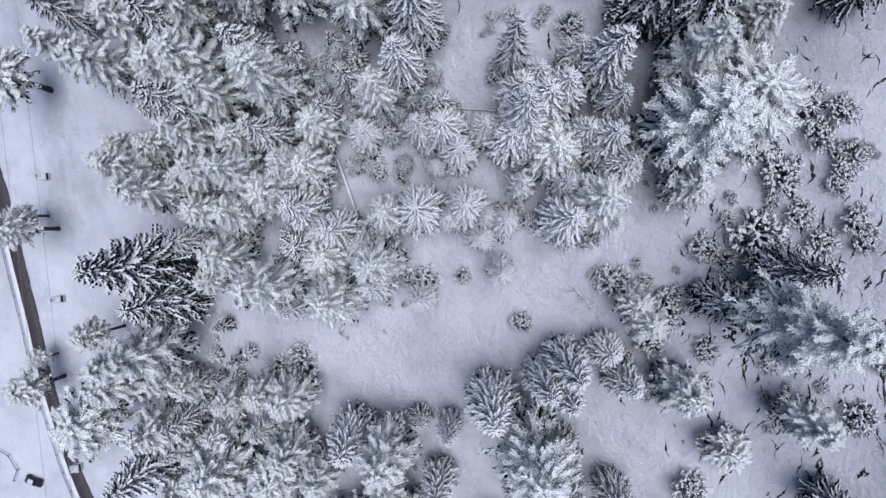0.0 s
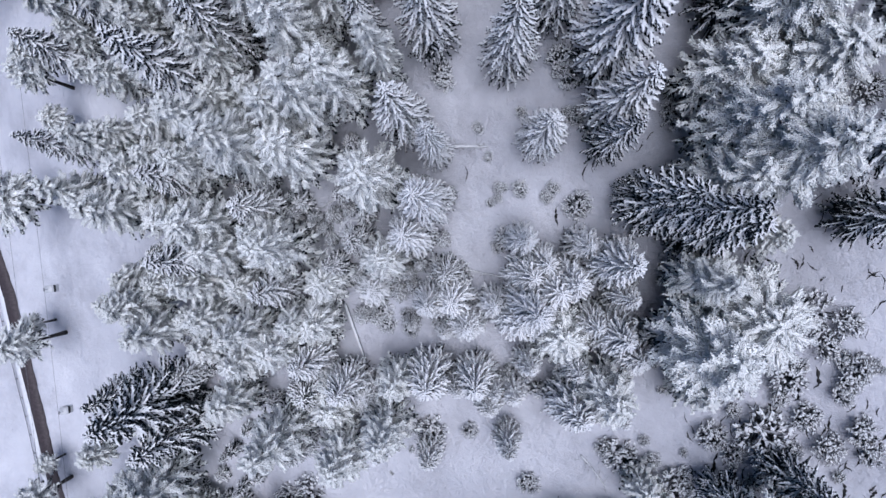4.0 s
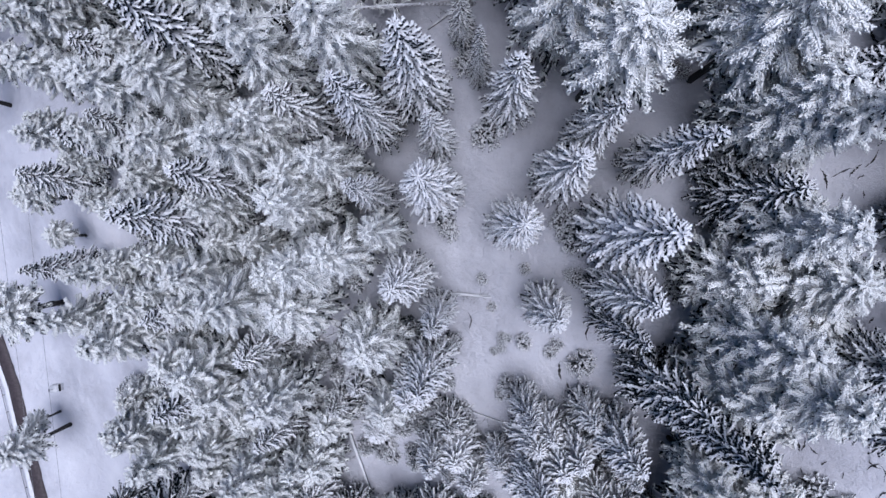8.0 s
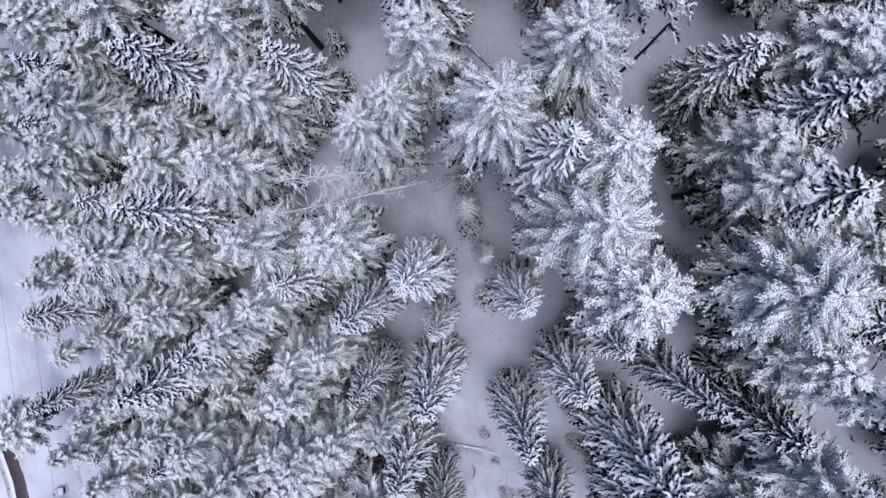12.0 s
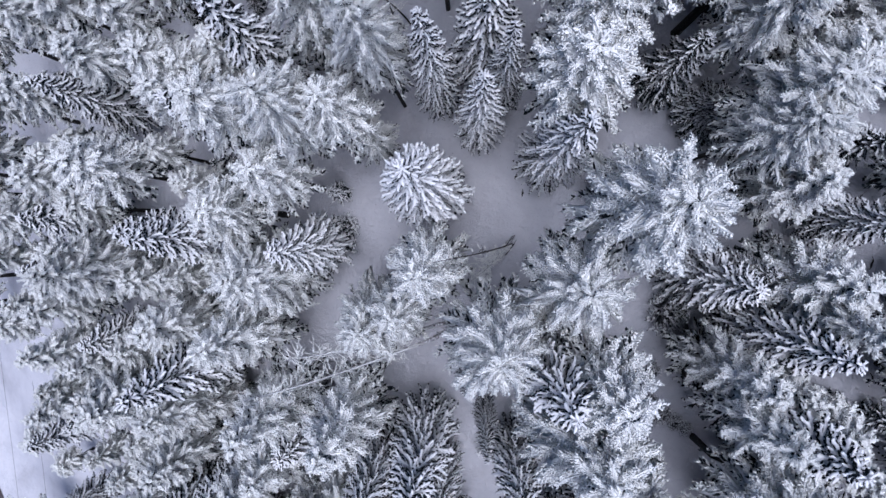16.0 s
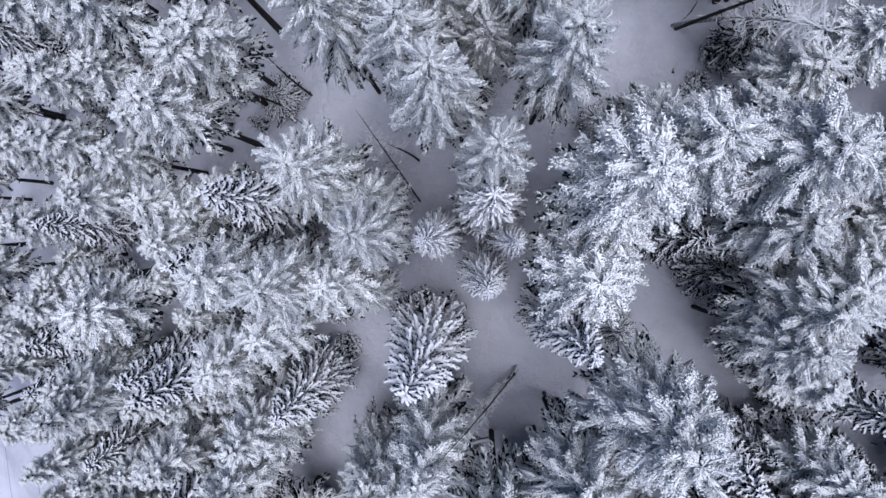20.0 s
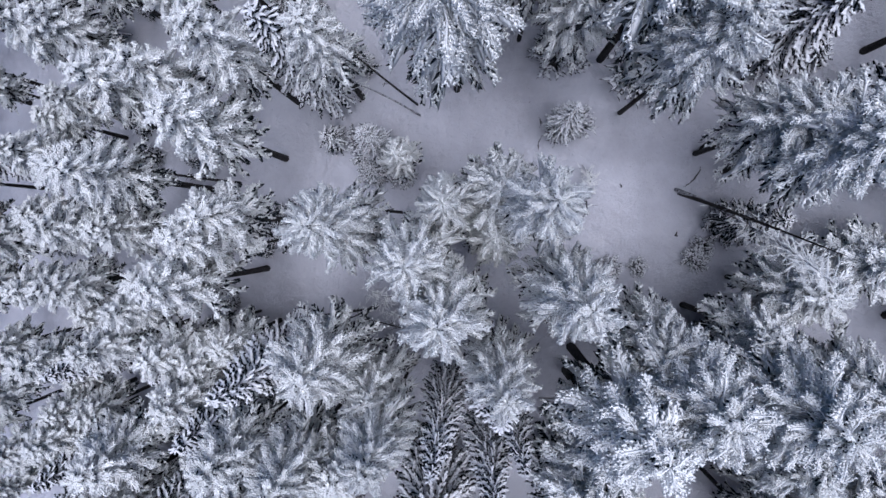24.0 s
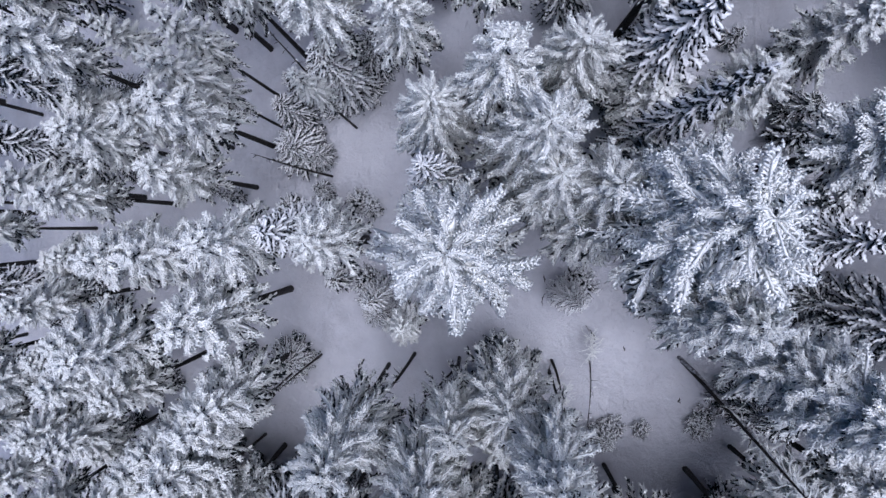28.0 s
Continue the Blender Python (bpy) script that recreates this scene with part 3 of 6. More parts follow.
tree("frosty", -61.1, -29.9, 16.9, 3.6, 240)
tree("stilted", -98.6, -29.7, 9.6, 2.4, 234)
tree("frosty", 7.8, -29.5, 26.5, 5.4, 208)
tree("frosty", -37.4, -29.4, 15.2, 3.3, 333)
tree("young", -50.1, -29.3, 9.6, 1.4, 255)
tree("young", -45.9, -29.1, 7.5, 1.8, 297)
tree("young", -57.0, -28.9, 6.2, 1.6, 23)
tree("frosty", -31.1, -28.6, 19.0, 3.8, 193)
tree("young", -34.2, -27.8, 7.2, 1.6, 348)
tree("frosty", 31.7, -27.8, 6.8, 2.8, 223)
tree("frosty", 50.4, -25.8, 13.4, 2.6, 293)
tree("young", -51.6, -25.4, 4.3, 1.9, 74)
tree("young", -45.4, -25.3, 8.9, 1.7, 261)
tree("laden", 2.6, -25.0, 20.8, 4.5, 42)
tree("frosty", -66.2, -24.6, 25.4, 3.8, 4)
tree("young", -42.7, -23.7, 4.7, 1.7, 171)
tree("laden", 12.2, -22.2, 17.3, 3.1, 347)
tree("frosty", 37.7, -22.0, 13.1, 2.8, 209)
tree("stilted", -78.6, -22.0, 19.0, 3.3, 230)
tree("frosty", -58.3, -21.8, 35.5, 5.2, 256)
tree("young", 18.6, -21.3, 4.9, 1.2, 264)
tree("laden", 9.5, -20.6, 19.1, 3.3, 78)
tree("frosty", 25.6, -20.1, 14.3, 3.0, 137)
tree("laden", 19.7, -20.1, 13.1, 2.8, 189)
tree("young", -47.7, -18.6, 9.5, 1.9, 213)
tree("laden", 12.2, -17.9, 20.9, 3.4, 260)
tree("young", 20.8, -17.7, 3.8, 1.1, 348)
tree("laden", 17.6, -16.5, 10.0, 2.8, 347)
tree("young", -43.9, -14.1, 5.4, 1.9, 339)
tree("laden", -31.1, -13.5, 14.7, 2.9, 222)
tree("dark", -55.6, -13.2, 26.8, 5.6, 306)
tree("frosty", 22.3, -12.1, 9.8, 2.6, 81)
tree("frosty", -59.5, -11.4, 20.3, 4.2, 215)
tree("frosty", -21.9, -11.0, 21.2, 4.2, 203)
tree("laden", -8.2, -10.8, 11.5, 2.6, 208)
tree("young", -37.4, -10.7, 6.1, 1.6, 302)
tree("young", -22.5, -9.9, 3.6, 1.1, 109)
tree("frosty", 32.8, -9.8, 28.5, 4.7, 179)
tree("frosty", 20.7, -9.6, 10.0, 2.4, 110)
tree("frosty", -47.6, -9.3, 13.4, 2.7, 318)
tree("dark", 29.5, -8.8, 14.6, 2.9, 291)
tree("frosty", -32.2, -8.6, 28.2, 4.4, 227)
tree("laden", -14.9, -8.4, 18.6, 3.2, 233)
tree("young", -51.0, -8.1, 6.1, 1.8, 144)
tree("young", -41.7, -8.0, 8.4, 2.2, 231)
tree("dark", -70.3, -8.0, 23.2, 4.0, 157)
tree("young", -44.4, -7.6, 9.0, 1.7, 112)
tree("young", -37.2, -7.2, 6.0, 2.2, 35)
tree("young", -24.2, -6.8, 3.3, 1.6, 85)
tree("dark", -57.7, -6.4, 35.2, 6.5, 302)
tree("laden", 3.5, -6.1, 14.0, 2.4, 26)
tree("laden", -26.3, -5.9, 9.5, 4.2, 190)
tree("young", -26.1, -5.9, 3.6, 1.1, 305)
tree("frosty", -14.1, -5.3, 22.8, 3.6, 9)
tree("frosty", -23.8, -5.0, 13.0, 4.0, 268)
tree("frosty", -42.0, -4.9, 20.8, 3.6, 175)
tree("dark", 35.4, -4.7, 16.8, 3.1, 164)
tree("young", -46.0, -4.5, 9.1, 1.3, 223)
tree("young", -15.6, -4.2, 5.2, 1.5, 107)
tree("dark", -28.4, -3.1, 12.0, 5.0, 355)
tree("laden", -53.9, -2.8, 14.2, 3.1, 298)
tree("laden", -18.6, -2.7, 7.5, 4.1, 59)
tree("young", 1.9, -2.4, 2.6, 1.5, 316)
tree("young", -50.1, -2.2, 8.8, 1.7, 98)
tree("young", 15.3, -2.0, 4.8, 1.2, 180)
tree("young", -40.6, -2.0, 8.1, 2.3, 235)
tree("young", 13.0, -1.9, 4.9, 1.7, 62)
tree("young", 16.5, -1.5, 5.2, 1.4, 237)
tree("laden", 0.8, -1.3, 10.5, 2.4, 40)
tree("young", -0.2, -1.0, 4.7, 1.2, 30)
tree("young", 4.2, -0.9, 3.4, 1.6, 257)
tree("young", 2.3, -0.7, 3.0, 1.0, 188)
tree("frosty", -24.3, -0.6, 12.4, 2.7, 232)
tree("laden", -21.3, -0.4, 18.2, 3.8, 94)
tree("stilted", -96.5, -0.2, 22.0, 4.3, 282)
tree("young", -2.6, -0.2, 4.1, 1.2, 25)
tree("young", -2.9, 0.1, 2.9, 1.0, 40)
tree("young", 11.1, 0.2, 3.3, 1.2, 76)
tree("young", -7.9, 0.4, 4.7, 1.1, 332)
tree("young", -15.9, 0.4, 3.6, 1.6, 279)
tree("laden", 16.9, 0.6, 14.0, 2.2, 331)
tree("young", -14.4, 0.7, 3.2, 1.1, 74)
tree("laden", 4.3, 0.8, 10.0, 2.4, 299)
tree("young", 7.8, 0.9, 5.4, 1.5, 75)
tree("young", 2.0, 0.9, 4.0, 1.3, 214)
tree("laden", 11.7, 1.2, 17.6, 3.9, 18)
tree("young", -13.0, 1.2, 2.6, 1.3, 71)
tree("laden", -3.8, 1.4, 13.0, 2.4, 65)
tree("young", 11.1, 1.4, 3.5, 1.7, 347)
tree("laden", 1.5, 1.5, 12.2, 2.0, 320)
tree("young", 14.5, 1.7, 5.4, 1.3, 26)
tree("young", 0.6, 1.7, 3.8, 1.5, 181)
tree("frosty", -12.7, 2.0, 18.1, 3.2, 265)
tree("young", -9.5, 2.1, 5.2, 1.6, 194)
tree("young", 11.7, 2.1, 4.0, 1.7, 108)
tree("frosty", -39.3, 2.3, 19.6, 3.6, 249)
tree("young", -13.4, 2.4, 3.0, 1.6, 149)
tree("laden", -7.7, 2.5, 18.2, 4.2, 57)
tree("young", -55.0, 2.5, 6.3, 1.7, 325)
tree("young", -4.4, 2.6, 2.5, 1.3, 168)
tree("stilted", -99.2, 2.7, 11.7, 2.6, 186)
tree("laden", -1.0, 2.9, 16.1, 3.6, 64)
tree("young", 4.0, 2.9, 2.8, 1.3, 297)
tree("young", 6.3, 2.9, 5.4, 1.1, 46)
tree("laden", -27.4, 3.0, 18.6, 4.0, 343)
tree("frosty", -48.2, 3.1, 14.9, 3.3, 92)
tree("young", 0.4, 3.5, 5.2, 1.3, 309)
tree("frosty", 15.3, 3.6, 18.5, 3.8, 158)
tree("young", 13.6, 4.1, 3.9, 1.4, 56)
tree("young", 12.0, 4.6, 3.1, 1.7, 241)
tree("frosty", 25.4, 4.7, 12.7, 2.7, 297)
tree("frosty", -31.7, 5.3, 21.0, 4.0, 337)
tree("young", -37.9, 5.4, 6.4, 1.8, 184)
tree("laden", 12.2, 5.8, 12.2, 2.7, 258)
tree("laden", 6.2, 5.8, 12.3, 2.3, 98)
tree("frosty", -56.0, 6.2, 25.2, 3.8, 70)
tree("young", -42.4, 7.6, 4.8, 1.3, 117)
tree("young", -54.2, 8.2, 5.7, 1.6, 245)
tree("laden", 18.9, 8.2, 11.7, 3.3, 132)
tree("laden", -30.4, 8.3, 15.0, 4.0, 87)
tree("frosty", -36.2, 8.4, 27.2, 3.4, 67)
tree("frosty", -50.9, 8.4, 14.3, 2.8, 7)
tree("young", 9.2, 8.8, 4.3, 1.2, 284)
tree("laden", -5.6, 8.9, 9.0, 1.7, 257)
tree("frosty", -26.0, 9.2, 16.0, 3.9, 299)
tree("frosty", -45.2, 9.3, 19.7, 3.3, 239)
tree("young", -6.9, 9.5, 4.7, 1.2, 256)
tree("young", 8.9, 9.8, 3.2, 1.5, 50)
tree("frosty", -28.6, 10.0, 20.0, 3.0, 248)
tree("frosty", 10.3, 10.1, 13.2, 4.1, 341)
tree("young", -3.6, 10.2, 5.2, 1.5, 227)
tree("young", 21.3, 10.3, 4.6, 1.1, 101)
tree("young", 3.5, 10.3, 5.4, 1.1, 210)
tree("laden", -2.3, 10.5, 13.3, 3.1, 92)
tree("frosty", -59.7, 10.5, 24.4, 3.8, 169)
tree("frosty", 23.9, 10.9, 25.5, 5.3, 192)
tree("young", 12.2, 11.0, 3.6, 1.6, 206)
tree("laden", 16.4, 11.0, 16.0, 3.5, 189)
tree("frosty", -62.9, 11.1, 23.0, 3.7, 326)
tree("young", 8.6, 11.5, 3.1, 1.0, 276)
tree("young", 5.1, 11.6, 2.7, 1.2, 266)
tree("laden", 14.0, 11.9, 13.0, 2.9, 24)
tree("young", -8.1, 11.9, 3.5, 1.2, 151)
tree("laden", 4.9, 12.0, 14.0, 4.1, 305)
tree("young", 3.0, 12.2, 4.4, 1.4, 7)
tree("young", 18.5, 12.2, 3.6, 1.3, 46)
tree("young", -4.3, 12.4, 5.5, 1.3, 254)
tree("young", 0.4, 12.6, 4.1, 1.4, 152)
tree("laden", 7.0, 12.7, 15.0, 4.1, 5)
tree("young", -6.2, 12.7, 5.4, 1.3, 181)
tree("young", 13.5, 13.4, 4.0, 1.6, 271)
tree("laden", 1.5, 13.6, 12.0, 2.7, 152)
tree("laden", -7.7, 13.8, 18.4, 2.9, 139)
tree("young", 15.9, 13.8, 3.4, 1.6, 154)
tree("young", -23.6, 14.0, 2.7, 1.7, 172)
tree("laden", -4.4, 14.0, 14.0, 3.9, 32)
tree("laden", -70.4, 14.1, 9.0, 2.5, 310)
tree("grand", 29.3, 14.2, 17.9, 6.2, 155)
tree("laden", 5.9, 14.4, 23.7, 3.4, 118)
tree("frosty", -57.4, 14.4, 14.4, 2.9, 313)
tree("young", -2.0, 14.4, 2.8, 1.5, 171)
tree("laden", -16.9, 14.6, 9.4, 3.1, 98)
tree("frosty", -38.9, 14.7, 15.5, 3.4, 105)
tree("laden", -32.2, 14.7, 22.1, 3.5, 147)
tree("young", 3.4, 14.8, 5.2, 1.6, 77)
tree("young", 9.7, 14.8, 4.9, 1.3, 112)
tree("young", -17.4, 15.0, 3.3, 1.2, 340)
tree("frosty", -63.9, 15.0, 15.8, 3.0, 275)
tree("young", -25.5, 15.1, 2.9, 1.3, 319)
tree("frosty", -46.6, 15.5, 22.8, 3.8, 201)
tree("frosty", -24.2, 15.7, 14.0, 3.4, 87)
tree("laden", 17.3, 15.7, 14.0, 2.4, 260)
tree("young", -6.3, 16.1, 2.6, 1.7, 86)
tree("laden", 9.1, 16.3, 16.0, 4.0, 29)
tree("young", -24.1, 16.5, 4.8, 1.6, 180)
tree("young", 13.0, 16.5, 3.1, 1.7, 288)
tree("young", -60.0, 16.7, 6.8, 2.0, 188)
tree("young", 7.9, 16.7, 2.7, 1.6, 143)
tree("young", 19.4, 16.9, 2.9, 1.1, 140)
tree("young", -24.1, 17.2, 4.1, 1.2, 270)
tree("young", 7.3, 17.4, 4.6, 1.5, 72)
tree("dark", -5.3, 17.5, 12.0, 2.8, 34)
tree("laden", 11.1, 17.5, 16.0, 3.6, 74)
tree("laden", 6.1, 17.8, 14.0, 3.7, 93)
tree("young", -18.8, 18.0, 4.5, 1.4, 188)
tree("dark", -23.0, 18.3, 12.0, 2.6, 320)
tree("frosty", 23.6, 18.5, 23.2, 2.8, 319)
tree("young", 8.6, 18.6, 3.4, 1.6, 107)
tree("young", -6.7, 18.7, 5.4, 1.7, 96)
tree("young", -50.2, 18.8, 5.3, 1.4, 108)
tree("laden", -46.3, 19.2, 29.2, 4.2, 35)
tree("frosty", 26.5, 19.2, 12.6, 2.9, 223)
tree("young", 9.7, 19.4, 4.1, 1.4, 235)
tree("young", -15.8, 19.4, 4.7, 1.4, 222)
tree("laden", 7.9, 19.6, 14.0, 2.9, 186)
tree("frosty", -14.1, 19.7, 16.4, 3.4, 78)
tree("laden", -55.4, 19.9, 15.1, 2.9, 267)
tree("laden", 15.9, 20.0, 20.9, 3.7, 16)
tree("young", -19.8, 20.3, 3.8, 1.3, 230)
tree("young", 15.7, 20.4, 4.6, 1.6, 256)
tree("frosty", -40.6, 20.6, 24.6, 3.9, 215)
tree("young", -13.8, 21.2, 4.9, 1.2, 95)
tree("young", -17.3, 21.3, 4.8, 1.7, 331)
tree("frosty", -29.9, 21.4, 27.1, 4.2, 20)
tree("young", 16.0, 21.4, 5.0, 1.6, 191)
tree("young", 3.4, 21.9, 4.6, 1.4, 316)
tree("young", -9.1, 22.1, 5.4, 1.6, 152)
tree("laden", 12.8, 22.1, 13.2, 2.7, 324)
tree("dark", -19.2, 22.3, 13.0, 2.9, 186)
tree("laden", 4.8, 22.8, 21.6, 2.5, 11)
tree("frosty", -32.3, 22.9, 23.2, 3.7, 169)
tree("young", 2.9, 23.2, 4.1, 1.5, 245)
tree("laden", -10.3, 23.2, 19.5, 3.9, 55)
tree("frosty", 31.9, 23.3, 11.2, 2.3, 338)
tree("dark", 25.0, 24.7, 25.2, 4.4, 312)
tree("frosty", -42.4, 24.8, 27.6, 4.7, 238)
tree("young", -9.3, 25.2, 3.5, 1.4, 76)
tree("frosty", -48.9, 25.2, 23.2, 4.3, 187)
tree("dark", 40.1, 25.4, 18.9, 3.2, 302)
tree("young", -60.2, 25.8, 8.6, 1.8, 30)
tree("dark", 21.4, 25.9, 35.0, 2.9, 259)
tree("young", -18.2, 26.2, 6.2, 2.1, 22)
tree("laden", 48.7, 26.2, 26.0, 4.2, 141)
tree("young", 19.9, 26.6, 2.5, 1.0, 23)
tree("young", -9.0, 26.8, 4.1, 1.1, 68)
tree("frosty", -61.7, 27.1, 26.0, 4.2, 98)
tree("laden", -34.4, 27.2, 21.4, 4.1, 33)
tree("dark", 20.6, 27.2, 24.0, 4.8, 199)
tree("frosty", -55.6, 27.3, 14.1, 3.0, 108)
tree("laden", -7.7, 27.8, 29.9, 3.8, 228)
tree("young", -8.6, 27.9, 3.8, 1.3, 54)
tree("young", -39.0, 27.9, 4.9, 2.0, 4)
tree("dark", 19.2, 28.2, 6.0, 2.9, 209)
tree("young", 21.6, 28.3, 3.2, 1.6, 297)
tree("young", -28.9, 28.3, 6.5, 2.2, 313)
tree("young", -12.6, 28.6, 2.7, 1.5, 199)
tree("frosty", -66.3, 28.9, 18.3, 3.2, 175)
tree("frosty", 24.9, 29.0, 25.5, 3.9, 320)
tree("young", -48.4, 29.2, 6.2, 1.9, 7)
tree("young", -13.8, 29.2, 3.7, 1.6, 167)
tree("young", -22.4, 29.6, 6.2, 1.7, 189)
tree("stilted", -91.4, 29.7, 20.8, 5.7, 338)
tree("young", -17.2, 29.8, 5.5, 1.4, 303)
tree("frosty", -70.5, 30.4, 25.2, 3.8, 161)
tree("frosty", -15.3, 30.6, 25.3, 4.6, 25)
tree("young", -40.3, 31.0, 6.3, 2.0, 242)
tree("grand", 28.1, 31.3, 31.2, 5.3, 69)
tree("young", -18.1, 31.8, 5.5, 1.5, 75)
tree("young", -20.4, 32.0, 5.9, 1.4, 185)
tree("laden", 38.6, 32.2, 21.4, 3.9, 277)
tree("laden", -49.5, 32.2, 24.0, 3.8, 239)
tree("young", -34.9, 32.3, 5.5, 2.1, 164)
tree("frosty", -57.1, 33.5, 21.6, 4.1, 116)
tree("young", -60.8, 33.6, 5.1, 1.8, 207)
tree("frosty", -44.4, 33.9, 24.1, 3.6, 13)
tree("young", -39.8, 34.4, 5.3, 1.5, 304)
tree("dark", 14.9, 34.5, 24.5, 2.6, 250)
tree("laden", -6.6, 34.7, 29.0, 2.7, 281)
tree("frosty", -26.4, 34.8, 26.1, 4.8, 182)
tree("frosty", 45.7, 35.1, 25.4, 3.8, 282)
tree("frosty", 26.0, 35.2, 28.9, 4.2, 200)
tree("frosty", -51.9, 35.7, 20.6, 3.1, 251)
tree("laden", 7.1, 35.8, 21.6, 3.4, 186)
tree("grand", -34.4, 35.9, 32.5, 5.0, 194)
tree("frosty", 35.3, 36.8, 9.6, 3.7, 331)
tree("young", -20.3, 37.2, 5.0, 1.9, 77)
tree("laden", 15.3, 38.4, 25.7, 3.9, 95)
tree("frosty", -63.3, 38.5, 25.2, 3.4, 83)
tree("laden", -74.4, 38.9, 24.8, 3.5, 36)
tree("laden", -11.0, 39.1, 27.7, 4.1, 301)
tree("frosty", -40.4, 39.4, 30.5, 3.9, 286)
tree("young", -34.6, 39.7, 9.5, 1.9, 156)
tree("young", -55.3, 39.9, 10.0, 2.0, 142)
tree("frosty", -27.7, 40.0, 27.6, 3.6, 91)
tree("frosty", -60.1, 40.2, 20.0, 2.9, 287)
tree("frosty", 26.2, 40.5, 19.0, 4.6, 74)
tree("grand", 32.4, 40.8, 20.2, 5.4, 247)
tree("frosty", -23.1, 41.1, 32.3, 4.1, 129)
tree("frosty", -52.1, 41.2, 19.4, 3.4, 121)
tree("young", 22.9, 41.2, 9.9, 1.7, 310)
tree("young", -46.8, 41.5, 5.4, 1.7, 272)
tree("dark", 35.1, 41.5, 18.8, 3.2, 346)
tree("young", -63.6, 41.6, 6.9, 1.7, 239)
tree("young", -42.7, 41.7, 4.8, 2.3, 88)
tree("young", -35.9, 42.6, 8.7, 2.3, 7)
tree("frosty", -18.9, 42.7, 29.5, 4.2, 226)
tree("frosty", -32.8, 43.4, 20.5, 3.1, 331)
tree("frosty", -39.3, 43.7, 18.8, 3.3, 241)
tree("stilted", -79.9, 44.4, 11.4, 2.7, 6)
tree("young", -60.5, 44.8, 7.3, 2.3, 17)
tree("young", -28.9, 45.1, 5.6, 1.3, 28)
tree("laden", 14.4, 45.3, 34.0, 5.0, 301)
tree("frosty", 49.6, 45.6, 26.1, 4.4, 281)
tree("frosty", -13.1, 45.6, 31.0, 2.7, 4)
tree("frosty", 29.2, 45.7, 25.8, 4.3, 122)
tree("laden", 42.9, 46.1, 24.9, 4.0, 218)
tree("laden", 2.9, 46.3, 28.4, 3.8, 46)
tree("young", -37.3, 46.7, 5.3, 1.5, 45)
tree("laden", -45.3, 47.3, 33.5, 4.9, 60)
tree("young", -26.9, 48.5, 6.5, 1.8, 138)
tree("frosty", -59.1, 48.7, 19.0, 3.0, 104)
tree("frosty", -24.0, 48.8, 32.4, 4.3, 19)
tree("young", 32.6, 48.9, 5.1, 2.3, 299)
tree("frosty", -50.4, 48.9, 26.3, 3.5, 66)
tree("frosty", -38.6, 49.1, 24.9, 3.4, 157)
tree("dark", 26.6, 49.3, 22.2, 3.9, 125)
tree("young", 44.5, 49.5, 5.1, 2.0, 274)
tree("young", -47.2, 50.3, 7.3, 1.9, 43)
tree("laden", -15.0, 50.3, 31.3, 2.8, 145)
tree("frosty", -65.7, 50.5, 16.3, 2.8, 128)
tree("laden", -7.1, 50.6, 33.1, 4.3, 28)
tree("young", -37.6, 51.7, 6.7, 2.0, 348)
tree("stilted", -80.1, 51.7, 17.6, 3.3, 52)
tree("frosty", -24.2, 52.3, 28.2, 4.0, 166)
tree("laden", 8.5, 52.3, 27.2, 4.0, 36)
tree("laden", -37.5, 52.4, 30.7, 4.3, 145)
tree("young", 25.5, 52.6, 9.5, 2.1, 80)
tree("laden", 47.6, 53.0, 25.5, 4.5, 57)
tree("frosty", -54.8, 53.1, 17.0, 2.6, 337)
tree("stilted", -76.9, 53.3, 19.0, 3.0, 206)
tree("young", -30.3, 53.5, 5.1, 1.8, 245)
tree("laden", 17.8, 53.5, 30.8, 3.1, 160)
tree("young", -17.4, 53.6, 8.0, 1.4, 258)
tree("frosty", -20.1, 53.9, 27.9, 3.7, 205)
tree("frosty", -50.6, 54.0, 21.8, 3.1, 162)
tree("laden", -72.6, 54.5, 22.5, 4.0, 103)
tree("young", 34.4, 54.6, 8.8, 1.7, 320)
tree("frosty", 29.0, 54.7, 29.8, 3.5, 22)
tree("young", -47.6, 54.9, 5.0, 2.1, 318)
tree("young", 43.9, 55.8, 8.6, 1.5, 316)
tree("young", -23.6, 55.8, 4.4, 2.0, 42)
tree("young", -40.0, 56.0, 5.8, 2.0, 349)
tree("frosty", -32.0, 56.3, 33.1, 4.0, 337)
tree("young", -57.2, 56.6, 4.8, 1.9, 318)
tree("young", -19.7, 56.8, 7.0, 1.6, 94)
tree("young", -36.6, 56.9, 5.5, 1.8, 153)
tree("laden", 11.7, 57.0, 26.8, 3.3, 2)
tree("frosty", -69.0, 57.2, 14.6, 2.6, 131)
tree("frosty", -43.5, 57.2, 28.4, 3.9, 98)
tree("laden", -6.6, 57.3, 27.5, 2.7, 125)
tree("young", 30.9, 57.4, 4.7, 1.8, 36)
tree("frosty", 26.8, 57.4, 28.3, 4.7, 164)
tree("frosty", -51.9, 57.6, 21.4, 3.1, 82)
tree("laden", 41.1, 58.1, 21.7, 3.7, 55)
tree("young", -52.7, 58.7, 8.3, 1.9, 164)
tree("frosty", -28.4, 58.9, 28.3, 4.0, 35)
tree("laden", -62.5, 59.6, 22.6, 3.5, 234)
tree("laden", -14.8, 59.6, 36.8, 3.7, 123)
tree("laden", 33.1, 60.1, 20.7, 3.7, 183)
tree("frosty", -69.5, 60.2, 23.7, 3.3, 23)
tree("frosty", -59.1, 60.5, 23.2, 3.2, 79)
tree("laden", -46.3, 60.9, 16.2, 3.0, 213)
tree("young", -20.9, 61.0, 5.0, 2.1, 159)
